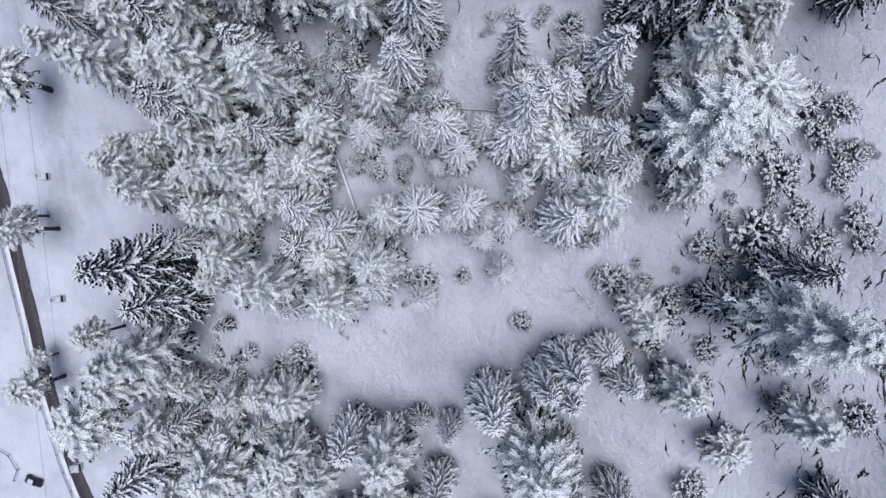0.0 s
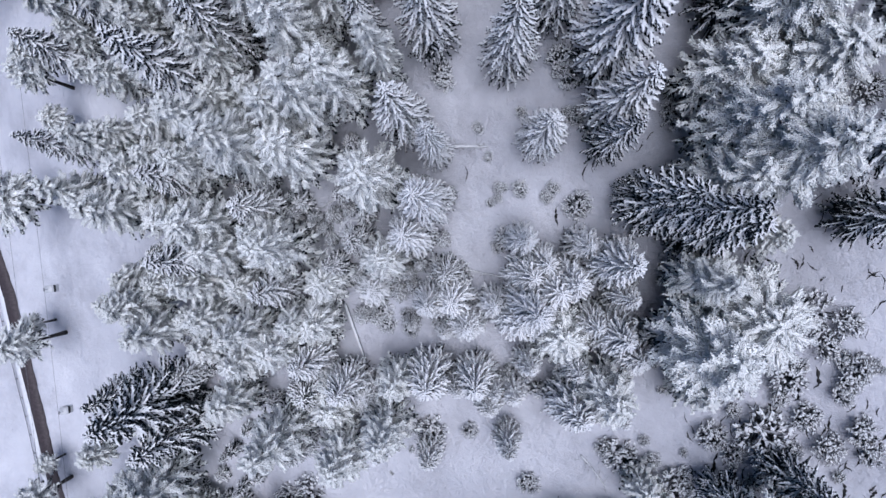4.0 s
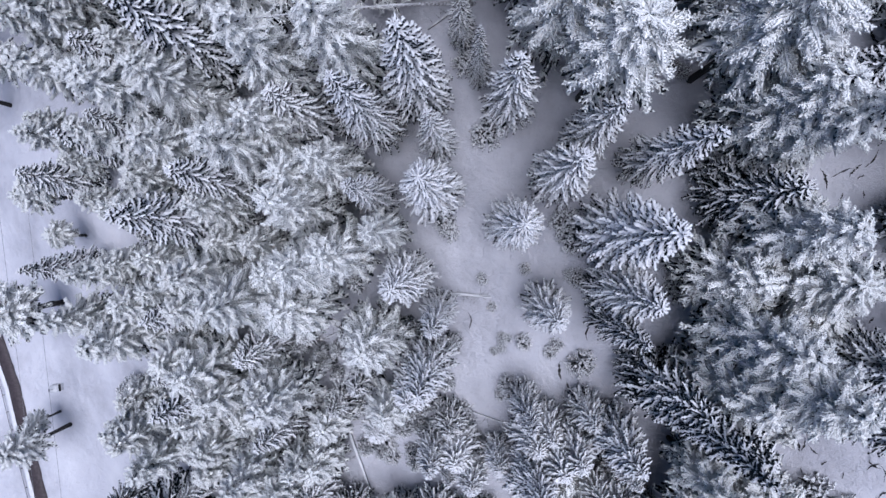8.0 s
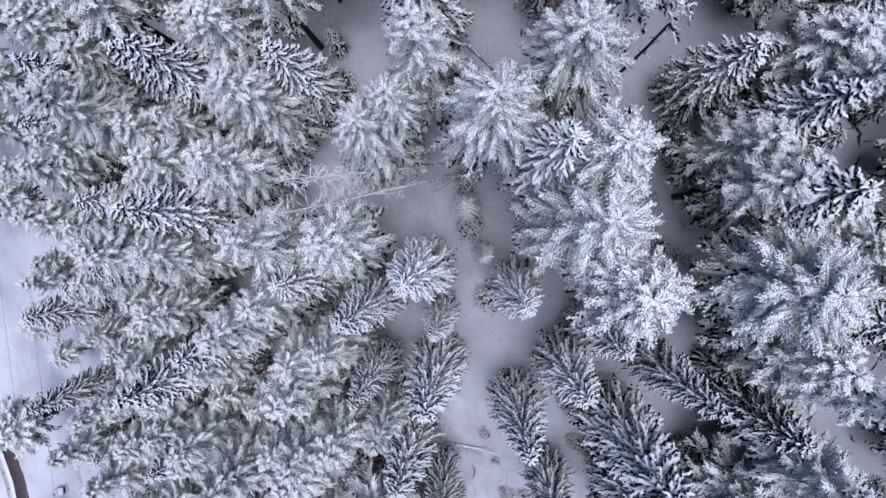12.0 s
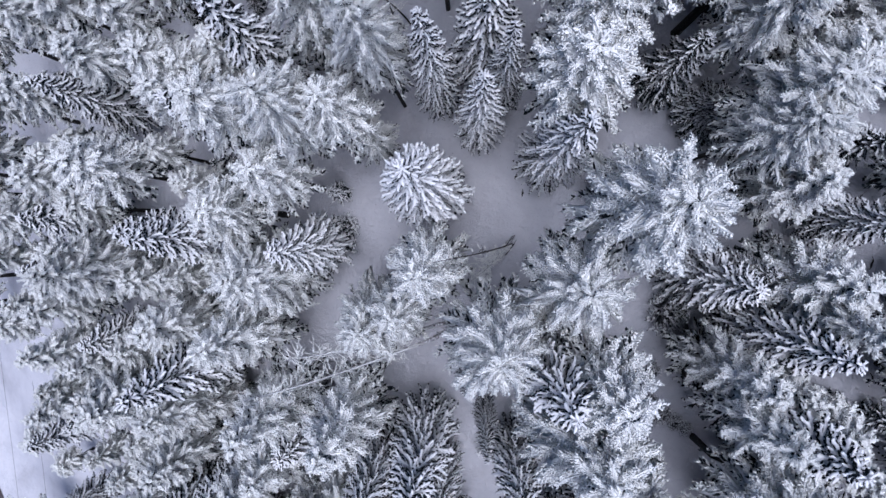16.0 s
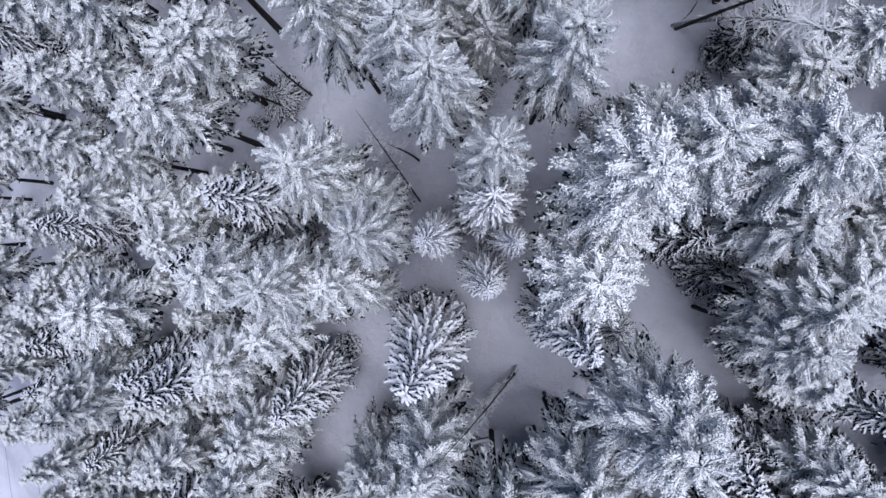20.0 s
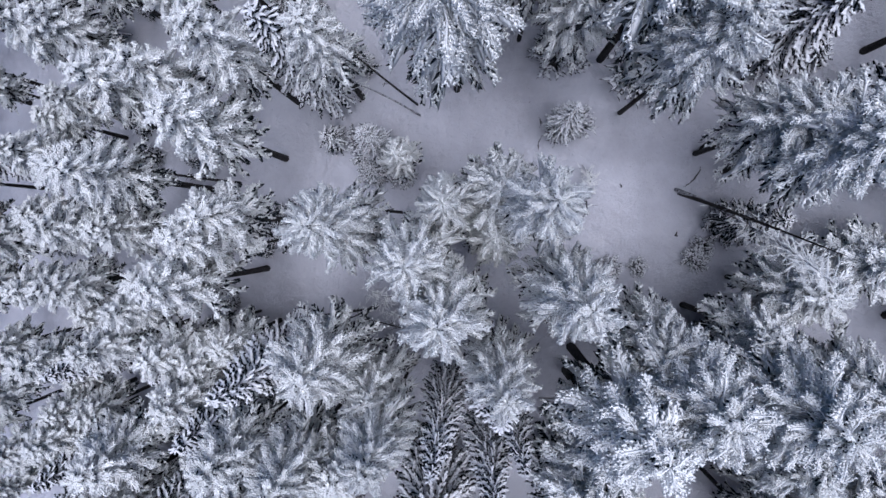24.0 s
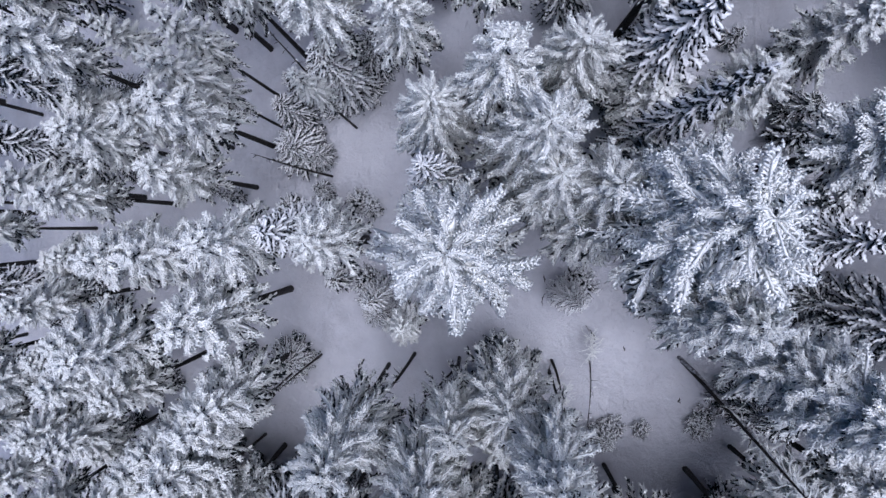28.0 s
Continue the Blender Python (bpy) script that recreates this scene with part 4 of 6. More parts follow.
tree("laden", 2.4, 61.2, 30.0, 3.6, 159)
tree("laden", -25.5, 61.6, 24.9, 4.5, 77)
tree("young", 40.3, 62.0, 9.9, 1.5, 308)
tree("laden", -56.6, 62.1, 21.7, 3.3, 65)
tree("young", -17.4, 62.1, 6.1, 2.0, 247)
tree("stilted", 11.8, 62.7, 32.1, 5.1, 153)
tree("frosty", -70.9, 62.9, 20.1, 2.9, 85)
tree("young", -65.5, 63.0, 6.9, 1.7, 44)
tree("young", -58.9, 63.2, 5.4, 2.1, 42)
tree("laden", -8.7, 63.4, 35.8, 4.5, 292)
tree("grand_stilted", 24.1, 63.7, 31.5, 6.1, 26)
tree("frosty", -39.3, 63.7, 17.3, 2.8, 22)
tree("young", 27.9, 63.9, 7.2, 1.7, 70)
tree("frosty", -51.4, 65.1, 30.1, 4.5, 307)
tree("grand", -42.2, 65.3, 30.3, 4.8, 47)
tree("laden", -1.2, 65.5, 24.9, 1.6, 206)
tree("frosty", -54.2, 66.0, 28.4, 3.7, 41)
tree("laden", 42.5, 66.0, 23.8, 4.4, 147)
tree("stilted", 10.7, 66.0, 27.7, 4.7, 238)
tree("frosty", -17.3, 66.9, 35.8, 4.6, 153)
tree("young", -54.1, 66.9, 6.7, 2.2, 179)
tree("frosty", -27.2, 67.1, 34.7, 4.4, 187)
tree("frosty", 32.5, 67.1, 19.3, 3.1, 102)
tree("young", -20.7, 68.1, 6.9, 1.4, 311)
tree("frosty", -60.7, 68.6, 22.5, 3.3, 225)
tree("grand", 8.0, 69.1, 36.6, 6.5, 273)
tree("young", -57.0, 69.3, 4.9, 1.5, 81)
tree("young", -34.2, 69.3, 4.6, 1.5, 306)
tree("young", 39.4, 69.3, 6.5, 1.8, 75)
tree("young", -47.0, 69.4, 5.6, 1.8, 4)
tree("young", 35.9, 70.0, 5.4, 2.1, 320)
tree("frosty", -67.2, 70.1, 24.9, 3.8, 248)
tree("frosty", 49.0, 70.4, 26.1, 4.2, 176)
tree("laden", -40.0, 70.5, 35.7, 5.1, 63)
tree("frosty", 30.5, 70.6, 19.3, 3.8, 222)
tree("stilted", -96.8, 71.0, 23.9, 3.9, 87)
tree("laden", -3.5, 71.1, 20.0, 2.0, 179)
tree("laden", 25.4, 71.3, 30.2, 5.0, 241)
tree("young", -73.9, 71.4, 6.1, 2.0, 237)
tree("young", -63.3, 71.4, 9.9, 2.3, 259)
tree("frosty", -51.7, 71.7, 22.6, 3.3, 353)
tree("stilted", 21.7, 72.3, 30.4, 3.0, 262)
tree("laden", -58.1, 72.3, 22.0, 4.1, 88)
tree("young", 44.6, 72.4, 8.3, 2.1, 40)
tree("young", -36.5, 72.5, 4.3, 1.5, 352)
tree("young", -45.0, 73.1, 9.9, 1.4, 147)
tree("stilted", -78.6, 73.3, 20.1, 3.3, 175)
tree("young", -48.6, 73.6, 4.4, 2.2, 312)
tree("frosty", -34.7, 74.2, 27.9, 3.7, 68)
tree("frosty", 26.5, 74.2, 21.7, 3.5, 174)
tree("stilted", 8.9, 74.8, 35.5, 4.6, 296)
tree("frosty", 40.5, 74.8, 21.5, 3.7, 95)
tree("frosty", -46.4, 74.9, 24.1, 3.3, 62)
tree("laden", 5.0, 75.1, 38.1, 5.1, 80)
tree("frosty", 21.6, 75.9, 27.8, 3.5, 250)
tree("stilted", -86.9, 76.2, 24.5, 3.5, 11)
tree("frosty", -30.9, 76.2, 33.2, 4.4, 114)
tree("young", 43.5, 76.4, 6.1, 1.7, 71)
tree("frosty", -41.4, 76.7, 29.5, 4.4, 29)
tree("frosty", -71.7, 77.5, 23.4, 3.1, 295)
tree("frosty", -64.7, 77.5, 25.6, 3.5, 342)
tree("young", -64.5, 77.8, 6.5, 2.0, 242)
tree("young", 35.3, 78.1, 4.4, 1.7, 166)
tree("grand_stilted", -0.6, 78.6, 37.6, 5.1, 200)
tree("young", -50.6, 78.8, 6.8, 1.8, 21)
tree("grand", -13.7, 78.9, 31.5, 4.9, 201)
tree("laden", 26.3, 78.9, 26.6, 4.2, 131)
tree("young", -28.4, 79.2, 9.6, 2.1, 175)
tree("young", 21.6, 79.3, 5.1, 1.3, 350)
tree("stilted", -95.3, 79.8, 22.6, 3.7, 16)
tree("young", 38.2, 80.4, 6.0, 1.3, 153)
tree("young", 42.2, 80.5, 9.3, 1.4, 75)
tree("frosty", -61.7, 80.6, 26.1, 3.5, 9)
tree("stilted", -10.2, 80.8, 32.6, 3.1, 305)
tree("young", -35.0, 80.8, 6.1, 2.0, 220)
tree("frosty", 48.0, 80.8, 18.0, 3.6, 234)
tree("frosty", 29.0, 80.8, 25.5, 2.9, 219)
tree("frosty", -48.5, 81.9, 22.6, 3.4, 150)
tree("young", -29.3, 82.5, 8.0, 1.6, 23)
tree("frosty", -42.0, 82.8, 23.2, 3.1, 227)
tree("grand_stilted", 6.3, 84.0, 34.0, 5.0, 40)
tree("young", 35.8, 83.1, 8.2, 1.8, 220)
tree("laden", -64.9, 83.2, 25.2, 4.1, 208)
tree("grand", -27.7, 83.4, 32.8, 5.3, 144)
tree("grand", -52.9, 83.5, 35.1, 4.7, 351)
tree("frosty", 40.9, 83.7, 23.3, 3.9, 188)
tree("laden", 32.2, 84.0, 14.4, 2.5, 24)
tree("laden", 21.4, 84.1, 22.9, 4.0, 343)
tree("frosty", -75.7, 84.2, 25.5, 3.2, 321)
tree("frosty", 28.3, 84.2, 22.7, 4.2, 62)
tree("young", -39.1, 84.3, 6.9, 1.7, 192)
tree("young", -59.9, 84.8, 6.7, 1.9, 212)
tree("laden", 24.8, 84.9, 17.2, 2.4, 332)
tree("frosty", -34.7, 85.0, 22.4, 3.1, 185)
tree("frosty", -7.7, 85.1, 37.7, 4.2, 288)
tree("stilted", -83.4, 85.7, 25.8, 3.3, 18)
tree("young", 44.6, 86.0, 5.3, 2.1, 346)
tree("young", -71.6, 86.0, 5.5, 2.2, 4)
tree("frosty", -54.5, 86.1, 31.2, 4.0, 60)
tree("laden", -23.3, 86.7, 29.6, 4.4, 269)
tree("young", -31.4, 86.9, 4.3, 1.6, 284)
tree("young", -49.0, 87.1, 6.8, 2.0, 113)
tree("young", 29.8, 87.8, 4.6, 1.5, 174)
tree("laden", -38.7, 87.9, 33.8, 4.6, 306)
tree("dark", 47.2, 88.0, 18.2, 3.6, 179)
tree("laden", -42.7, 88.6, 30.5, 4.3, 2)
tree("young", -65.6, 88.7, 5.5, 2.3, 334)
tree("stilted", -99.7, 88.9, 23.0, 3.4, 285)
tree("young", -22.0, 89.5, 9.9, 1.5, 53)
tree("stilted", -91.8, 89.7, 24.0, 3.5, 20)
tree("laden", 33.2, 89.8, 19.0, 3.0, 255)
tree("laden", -61.8, 90.5, 26.8, 4.3, 266)
tree("stilted", -73.6, 90.7, 24.2, 3.6, 144)
tree("grand_stilted", 11.8, 90.9, 38.7, 5.8, 322)
tree("stilted", -31.0, 91.2, 31.0, 4.3, 161)
tree("young", 45.1, 91.8, 4.3, 2.2, 333)
tree("stilted", -55.7, 92.0, 24.1, 3.2, 233)
tree("young", -65.5, 92.5, 8.6, 2.1, 169)
tree("frosty", 26.6, 93.1, 21.9, 3.6, 203)
tree("young", -36.2, 93.2, 5.6, 1.7, 75)
tree("laden", -8.1, 93.8, 39.0, 5.2, 161)
tree("frosty", 38.8, 94.0, 19.5, 3.5, 190)
tree("dark", -10.7, 94.1, 5.0, 3.8, 224)
tree("young", -21.7, 94.2, 8.7, 1.8, 284)
tree("dark", 13.7, 94.5, 8.2, 2.6, 55)
tree("frosty", -39.7, 94.8, 21.4, 3.2, 331)
tree("stilted", -79.5, 94.9, 25.8, 3.1, 274)
tree("stilted", -24.8, 94.9, 31.1, 4.0, 197)
tree("young", 30.1, 95.6, 9.9, 1.6, 72)
tree("stilted", -98.9, 95.6, 22.0, 3.1, 125)
tree("stilted", -61.4, 95.6, 26.9, 3.6, 173)
tree("stilted", -48.1, 96.5, 32.8, 4.7, 323)
tree("laden", 47.6, 96.6, 22.0, 3.5, 37)
tree("laden", 5.8, 96.8, 35.5, 3.9, 309)
tree("young", -46.3, 96.9, 5.1, 1.5, 203)
tree("young", -72.5, 96.9, 5.4, 2.0, 222)
tree("grand_stilted", 22.6, 97.2, 28.5, 3.8, 324)
tree("grand_stilted", 26.3, 97.3, 21.4, 3.8, 104)
tree("young", -67.2, 97.3, 8.5, 1.8, 314)
tree("young", 35.7, 97.5, 9.2, 2.3, 266)
tree("young", 40.6, 97.7, 4.1, 1.7, 132)
tree("young", -29.2, 97.8, 8.1, 1.7, 256)
tree("young", -40.2, 98.7, 9.0, 2.0, 114)
tree("stilted", -89.1, 98.8, 25.9, 3.8, 242)
tree("stilted", -61.6, 98.9, 23.2, 3.3, 238)
tree("young", -34.7, 98.9, 9.2, 1.6, 92)
tree("grand_stilted", -14.2, 99.3, 24.3, 2.7, 234)
tree("stilted", -44.3, 99.4, 21.2, 2.7, 29)
tree("stilted", -55.6, 99.5, 23.1, 3.1, 0)
tree("grand_stilted", 24.0, 99.9, 27.4, 4.4, 181)
tree("stilted", -73.4, 100.4, 27.6, 3.3, 113)
tree("dark", 23.9, 100.8, 5.0, 2.5, 135)
tree("stilted", -16.7, 100.9, 33.4, 4.0, 337)
tree("grand_stilted", -21.6, 101.0, 38.0, 4.7, 26)
tree("young", -68.2, 101.0, 4.8, 1.8, 96)
tree("laden", -2.0, 101.3, 32.6, 3.1, 86)
tree("grand_stilted", 26.5, 101.6, 24.2, 4.7, 132)
tree("stilted", -28.7, 101.7, 36.6, 4.1, 308)
tree("dark", 22.8, 101.8, 7.8, 3.7, 195)
tree("stilted", -62.1, 101.9, 17.0, 2.8, 136)
tree("stilted", 6.2, 102.2, 34.2, 4.7, 166)
tree("laden", -33.7, 102.4, 32.9, 4.6, 154)
tree("dark", 31.1, 102.5, 5.0, 3.0, 269)
tree("dark", 40.1, 103.4, 20.0, 3.5, 150)
tree("stilted", -82.4, 103.6, 23.2, 3.4, 167)
tree("grand_stilted", 29.5, 103.7, 21.0, 3.4, 347)
tree("young", 20.9, 104.0, 5.4, 2.1, 169)
tree("stilted", -37.9, 104.4, 29.8, 3.8, 175)
tree("young", 35.6, 104.5, 4.8, 1.8, 195)
tree("young", -67.2, 104.6, 6.3, 1.5, 32)
tree("young", 44.8, 104.6, 9.4, 1.8, 11)
tree("young", -27.1, 105.1, 6.2, 1.8, 286)
tree("laden", 0.6, 105.1, 32.0, 2.4, 11)
tree("dark", 17.5, 105.4, 20.6, 3.1, 267)
tree("laden", -7.0, 105.5, 37.4, 3.0, 229)
tree("stilted", -98.5, 105.5, 24.2, 3.1, 45)
tree("laden", -43.1, 105.9, 22.9, 3.6, 354)
tree("grand_stilted", -12.2, 106.0, 40.5, 3.6, 260)
tree("grand_stilted", 21.3, 106.6, 28.8, 3.8, 45)
tree("young", -36.2, 106.6, 5.8, 2.0, 335)
tree("stilted", -61.5, 106.8, 28.5, 3.2, 178)
tree("stilted", 7.9, 107.0, 33.2, 4.5, 309)
tree("laden", -55.2, 107.0, 28.4, 3.8, 299)
tree("stilted", -71.9, 107.6, 24.4, 3.2, 69)
tree("frosty", 33.9, 107.8, 15.4, 3.5, 86)
tree("young", 30.0, 107.9, 4.3, 1.5, 281)
tree("young", 44.5, 108.0, 5.9, 1.4, 50)
tree("stilted", -37.2, 108.5, 24.6, 3.4, 215)
tree("young", -20.4, 108.5, 6.7, 1.7, 279)
tree("grand_stilted", -13.7, 108.8, 31.3, 3.6, 31)
tree("laden", -1.3, 109.1, 32.6, 4.5, 161)
tree("stilted", -41.1, 109.3, 27.8, 3.7, 142)
tree("young", -45.2, 109.3, 7.1, 1.7, 244)
tree("laden", -26.8, 109.5, 36.9, 4.5, 213)
tree("stilted", -49.6, 109.8, 30.1, 3.3, 0)
tree("stilted", 8.5, 110.0, 39.3, 5.1, 160)
tree("stilted", 25.2, 110.1, 22.5, 3.4, 182)
tree("young", -41.7, 110.4, 7.7, 2.2, 77)
tree("young", -54.9, 110.5, 4.4, 2.3, 21)
tree("young", 42.3, 110.7, 7.2, 1.4, 138)
tree("stilted", 46.3, 110.8, 24.3, 4.4, 164)
tree("stilted", -33.0, 110.8, 23.9, 3.5, 216)
tree("grand_stilted", 20.1, 111.5, 34.0, 5.2, 51)
tree("stilted", -84.8, 111.6, 23.4, 2.8, 235)
tree("stilted", -94.4, 111.6, 22.5, 3.0, 273)
tree("young", -60.6, 111.7, 9.6, 2.1, 325)
tree("grand_stilted", 27.4, 111.7, 24.9, 4.3, 267)
tree("grand_stilted", -18.6, 111.8, 36.7, 5.0, 127)
tree("grand_stilted", 13.0, 112.2, 36.8, 5.3, 329)
tree("grand_stilted", -1.2, 112.5, 38.2, 3.5, 19)
tree("stilted", -56.5, 112.9, 20.7, 3.1, 261)
tree("young", -40.6, 113.5, 5.7, 1.3, 321)
tree("young", 23.5, 113.8, 8.7, 2.2, 244)
tree("young", -52.2, 114.0, 9.5, 1.5, 136)
tree("young", -70.6, 114.2, 6.9, 1.7, 0)
tree("stilted", -78.4, 114.4, 23.6, 3.0, 228)
tree("stilted", -45.1, 115.0, 28.6, 3.1, 301)
tree("grand_stilted", 11.7, 115.1, 28.7, 3.8, 220)
tree("stilted", 38.2, 116.0, 21.0, 4.0, 237)
tree("stilted", 49.3, 116.8, 19.9, 3.5, 142)
tree("stilted", -61.6, 116.9, 28.1, 3.4, 107)
tree("stilted", -71.6, 117.1, 28.8, 3.8, 46)
tree("stilted", -54.4, 117.4, 30.0, 3.2, 0)
tree("grand_stilted", -6.1, 117.9, 40.0, 4.3, 324)
tree("stilted", -40.4, 118.4, 30.7, 3.4, 206)
tree("stilted", -93.6, 118.5, 25.8, 3.1, 86)
tree("stilted", -34.8, 118.7, 35.8, 4.1, 149)
tree("dark", 11.2, 119.0, 5.0, 2.0, 273)
tree("young", -65.7, 119.1, 8.9, 1.9, 227)
tree("young", -52.1, 119.1, 8.0, 1.7, 99)
tree("grand_stilted", 4.1, 119.5, 39.1, 4.0, 357)
tree("young", -44.9, 120.9, 6.8, 1.6, 271)
tree("young", -73.9, 121.2, 7.0, 1.7, 168)
tree("dark", -24.2, 22.3, 6.7, 1.2, 6)
tree("dark", -31.1, 29.4, 5.9, 1.2, 32)
tree("dark", -23.6, 26.3, 6.0, 1.6, 295)
tree("dark", -8.6, 30.8, 6.8, 1.3, 167)
tree("dark", -5.1, 28.9, 6.5, 1.6, 108)
tree("dark", -20.5, 16.6, 4.7, 1.7, 10)
tree("dark", -26.6, 25.9, 7.6, 1.2, 314)
tree("dark", -11.6, 17.3, 6.6, 1.5, 142)
tree("dark", -16.8, 9.7, 5.2, 1.4, 312)
tree("dark", -27.6, 24.2, 7.9, 1.4, 184)
tree("dark", -13.0, 14.2, 5.6, 1.8, 266)
tree("dark", -10.8, 30.7, 5.6, 1.4, 301)
tree("dark", -14.3, 16.8, 7.0, 1.6, 11)
tree("dark", -35.3, 17.1, 6.7, 1.4, 307)
tree("dark", -35.1, 21.5, 7.1, 1.4, 113)
tree("dark", -25.5, 23.9, 6.8, 1.3, 307)
tree("dark", -9.3, 18.6, 7.5, 1.3, 172)
tree("dark", -10.8, 9.7, 7.9, 1.4, 294)
tree("dark", -10.6, 15.0, 5.7, 1.5, 214)
tree("dark", -20.7, 27.3, 6.7, 1.5, 286)
tree("dark", -6.0, 22.5, 5.7, 1.4, 276)
tree("dark", -30.5, 26.4, 7.7, 1.7, 3)
tree("dark", -19.4, 10.1, 5.6, 1.7, 28)
tree("dark", -34.4, 19.6, 4.6, 1.6, 263)
tree("dark", -27.6, 154.2, 13.0, 2.3, 204)
tree("dark", -27.8, 159.1, 15.0, 2.5, 106)
tree("dark", -24.9, 153.6, 8.0, 1.9, 236)
tree("dark", -24.6, 148.3, 6.0, 1.5, 320)
tree("grand_stilted", 24.6, 119.4, 21.0, 3.9, 14)
tree("stilted", 20.4, 116.0, 24.0, 3.0, 77)
tree("young", -34.3, 121.6, 7.0, 1.4, 196)
tree("stilted", 28.7, 121.7, 20.0, 3.3, 162)
tree("grand_stilted", -8.6, 122.0, 38.5, 4.3, 238)
tree("young", -56.9, 122.0, 4.4, 1.7, 357)
tree("stilted", 33.2, 122.5, 10.0, 2.7, 246)
tree("young", -41.3, 122.6, 6.4, 2.0, 299)
tree("frosty", 40.9, 122.6, 20.9, 3.6, 236)
tree("stilted", -67.4, 123.3, 31.0, 3.6, 249)
tree("stilted", -32.3, 123.9, 34.7, 3.9, 275)
tree("dark", -2.7, 124.0, 5.0, 2.7, 34)
tree("grand_stilted", -1.5, 124.1, 27.0, 3.0, 77)
tree("stilted", -86.9, 124.3, 24.6, 2.9, 267)
tree("dark", 47.9, 124.4, 26.0, 3.9, 24)
tree("stilted", -45.8, 124.6, 30.7, 3.3, 228)
tree("dark", 23.8, 125.5, 15.0, 2.5, 120)
tree("stilted", -54.1, 124.9, 30.1, 3.6, 287)
tree("young", -63.3, 124.9, 6.6, 1.7, 35)
tree("dark", -30.7, 125.0, 6.8, 3.6, 147)
tree("grand_stilted", -16.0, 125.0, 40.9, 4.1, 174)
tree("stilted", -74.2, 125.7, 30.3, 3.6, 21)
tree("young", -37.8, 126.0, 9.1, 1.3, 243)
tree("stilted", -30.5, 126.0, 33.4, 3.8, 132)
tree("grand_stilted", 1.6, 126.4, 41.4, 3.7, 127)
tree("stilted", -60.7, 126.5, 25.4, 3.2, 27)
tree("grand_stilted", -6.1, 126.8, 33.8, 3.2, 155)
tree("grand_stilted", -1.2, 127.9, 29.5, 4.4, 220)
tree("young", -72.3, 128.3, 9.2, 1.7, 101)
tree("stilted", -96.9, 128.5, 30.8, 3.9, 237)
tree("dark", -1.0, 128.6, 7.5, 2.6, 319)
tree("stilted", 34.8, 129.6, 25.1, 4.4, 26)
tree("stilted", 41.8, 130.3, 18.6, 3.7, 222)
tree("stilted", -44.0, 130.8, 37.3, 4.1, 129)
tree("grand_stilted", 23.2, 131.0, 31.5, 4.7, 195)
tree("stilted", -48.0, 131.4, 34.4, 4.0, 292)
tree("young", -61.8, 131.4, 9.7, 1.7, 28)
tree("stilted", -78.2, 131.7, 26.7, 3.0, 100)
tree("dark", -17.1, 132.7, 5.0, 2.4, 330)
tree("stilted", -12.2, 132.9, 17.1, 2.3, 121)
tree("grand_stilted", 21.0, 133.1, 27.0, 4.2, 70)
tree("young", -64.3, 133.4, 5.3, 2.2, 212)
tree("young", -67.6, 133.9, 9.6, 2.2, 150)
tree("stilted", -59.3, 134.1, 29.7, 3.3, 352)
tree("young", -44.1, 134.2, 9.8, 1.3, 250)
tree("stilted", -31.2, 135.0, 37.5, 4.4, 97)
tree("laden", -71.4, 135.1, 32.0, 4.1, 306)
tree("laden", -16.1, 135.5, 17.2, 2.4, 215)
tree("laden", 31.7, 135.8, 22.8, 4.0, 288)
tree("young", -54.7, 136.1, 8.4, 2.2, 348)
tree("laden", 6.3, 136.4, 16.1, 2.2, 43)
tree("stilted", -89.1, 136.4, 31.0, 3.0, 124)
tree("dark", 29.6, 136.8, 5.8, 3.1, 297)
tree("young", -23.0, 137.0, 8.0, 2.2, 293)
tree("young", -68.0, 137.3, 4.8, 1.5, 203)
tree("stilted", 41.5, 137.4, 24.1, 3.9, 281)
tree("young", -47.5, 137.6, 6.3, 1.6, 124)
tree("young", -62.1, 137.7, 8.7, 2.3, 136)
tree("stilted", -82.2, 137.9, 32.0, 3.8, 170)
tree("grand_stilted", 13.2, 138.1, 36.5, 3.8, 11)
tree("stilted", -95.8, 139.3, 27.3, 3.1, 224)
tree("stilted", -60.3, 139.5, 21.1, 3.1, 27)
tree("stilted", 47.7, 140.0, 20.3, 4.0, 191)
tree("stilted", -53.1, 140.5, 28.1, 2.6, 240)
tree("stilted", -43.4, 140.9, 34.0, 4.1, 57)
tree("young", -56.1, 140.9, 7.0, 1.9, 90)
tree("young", -71.8, 141.2, 4.2, 1.9, 337)
tree("stilted", -37.1, 141.2, 34.2, 3.6, 98)
tree("stilted", 34.6, 142.2, 23.6, 3.3, 209)
tree("young", 30.1, 142.3, 4.3, 2.1, 54)
tree("young", -49.2, 142.3, 7.0, 2.0, 237)
tree("grand_stilted", -5.8, 142.5, 45.6, 5.9, 23)
tree("stilted", -28.3, 142.5, 37.6, 3.9, 276)
tree("stilted", -18.8, 142.6, 32.1, 3.6, 148)
tree("laden", 25.5, 143.0, 21.9, 3.7, 109)
tree("laden", -22.7, 143.5, 33.9, 4.6, 337)
tree("stilted", -67.4, 143.9, 29.3, 2.7, 122)
tree("grand_stilted", 5.7, 144.0, 26.7, 3.8, 356)
tree("grand_stilted", 11.0, 144.4, 42.3, 6.3, 282)
tree("young", -37.5, 145.0, 7.1, 1.4, 58)
tree("young", 40.8, 145.6, 7.1, 2.3, 255)
tree("stilted", -91.3, 146.2, 28.5, 3.1, 183)
tree("young", -17.8, 146.5, 5.0, 1.7, 170)
tree("stilted", -81.1, 146.6, 35.2, 3.6, 293)
tree("young", 30.7, 146.7, 6.1, 2.3, 104)
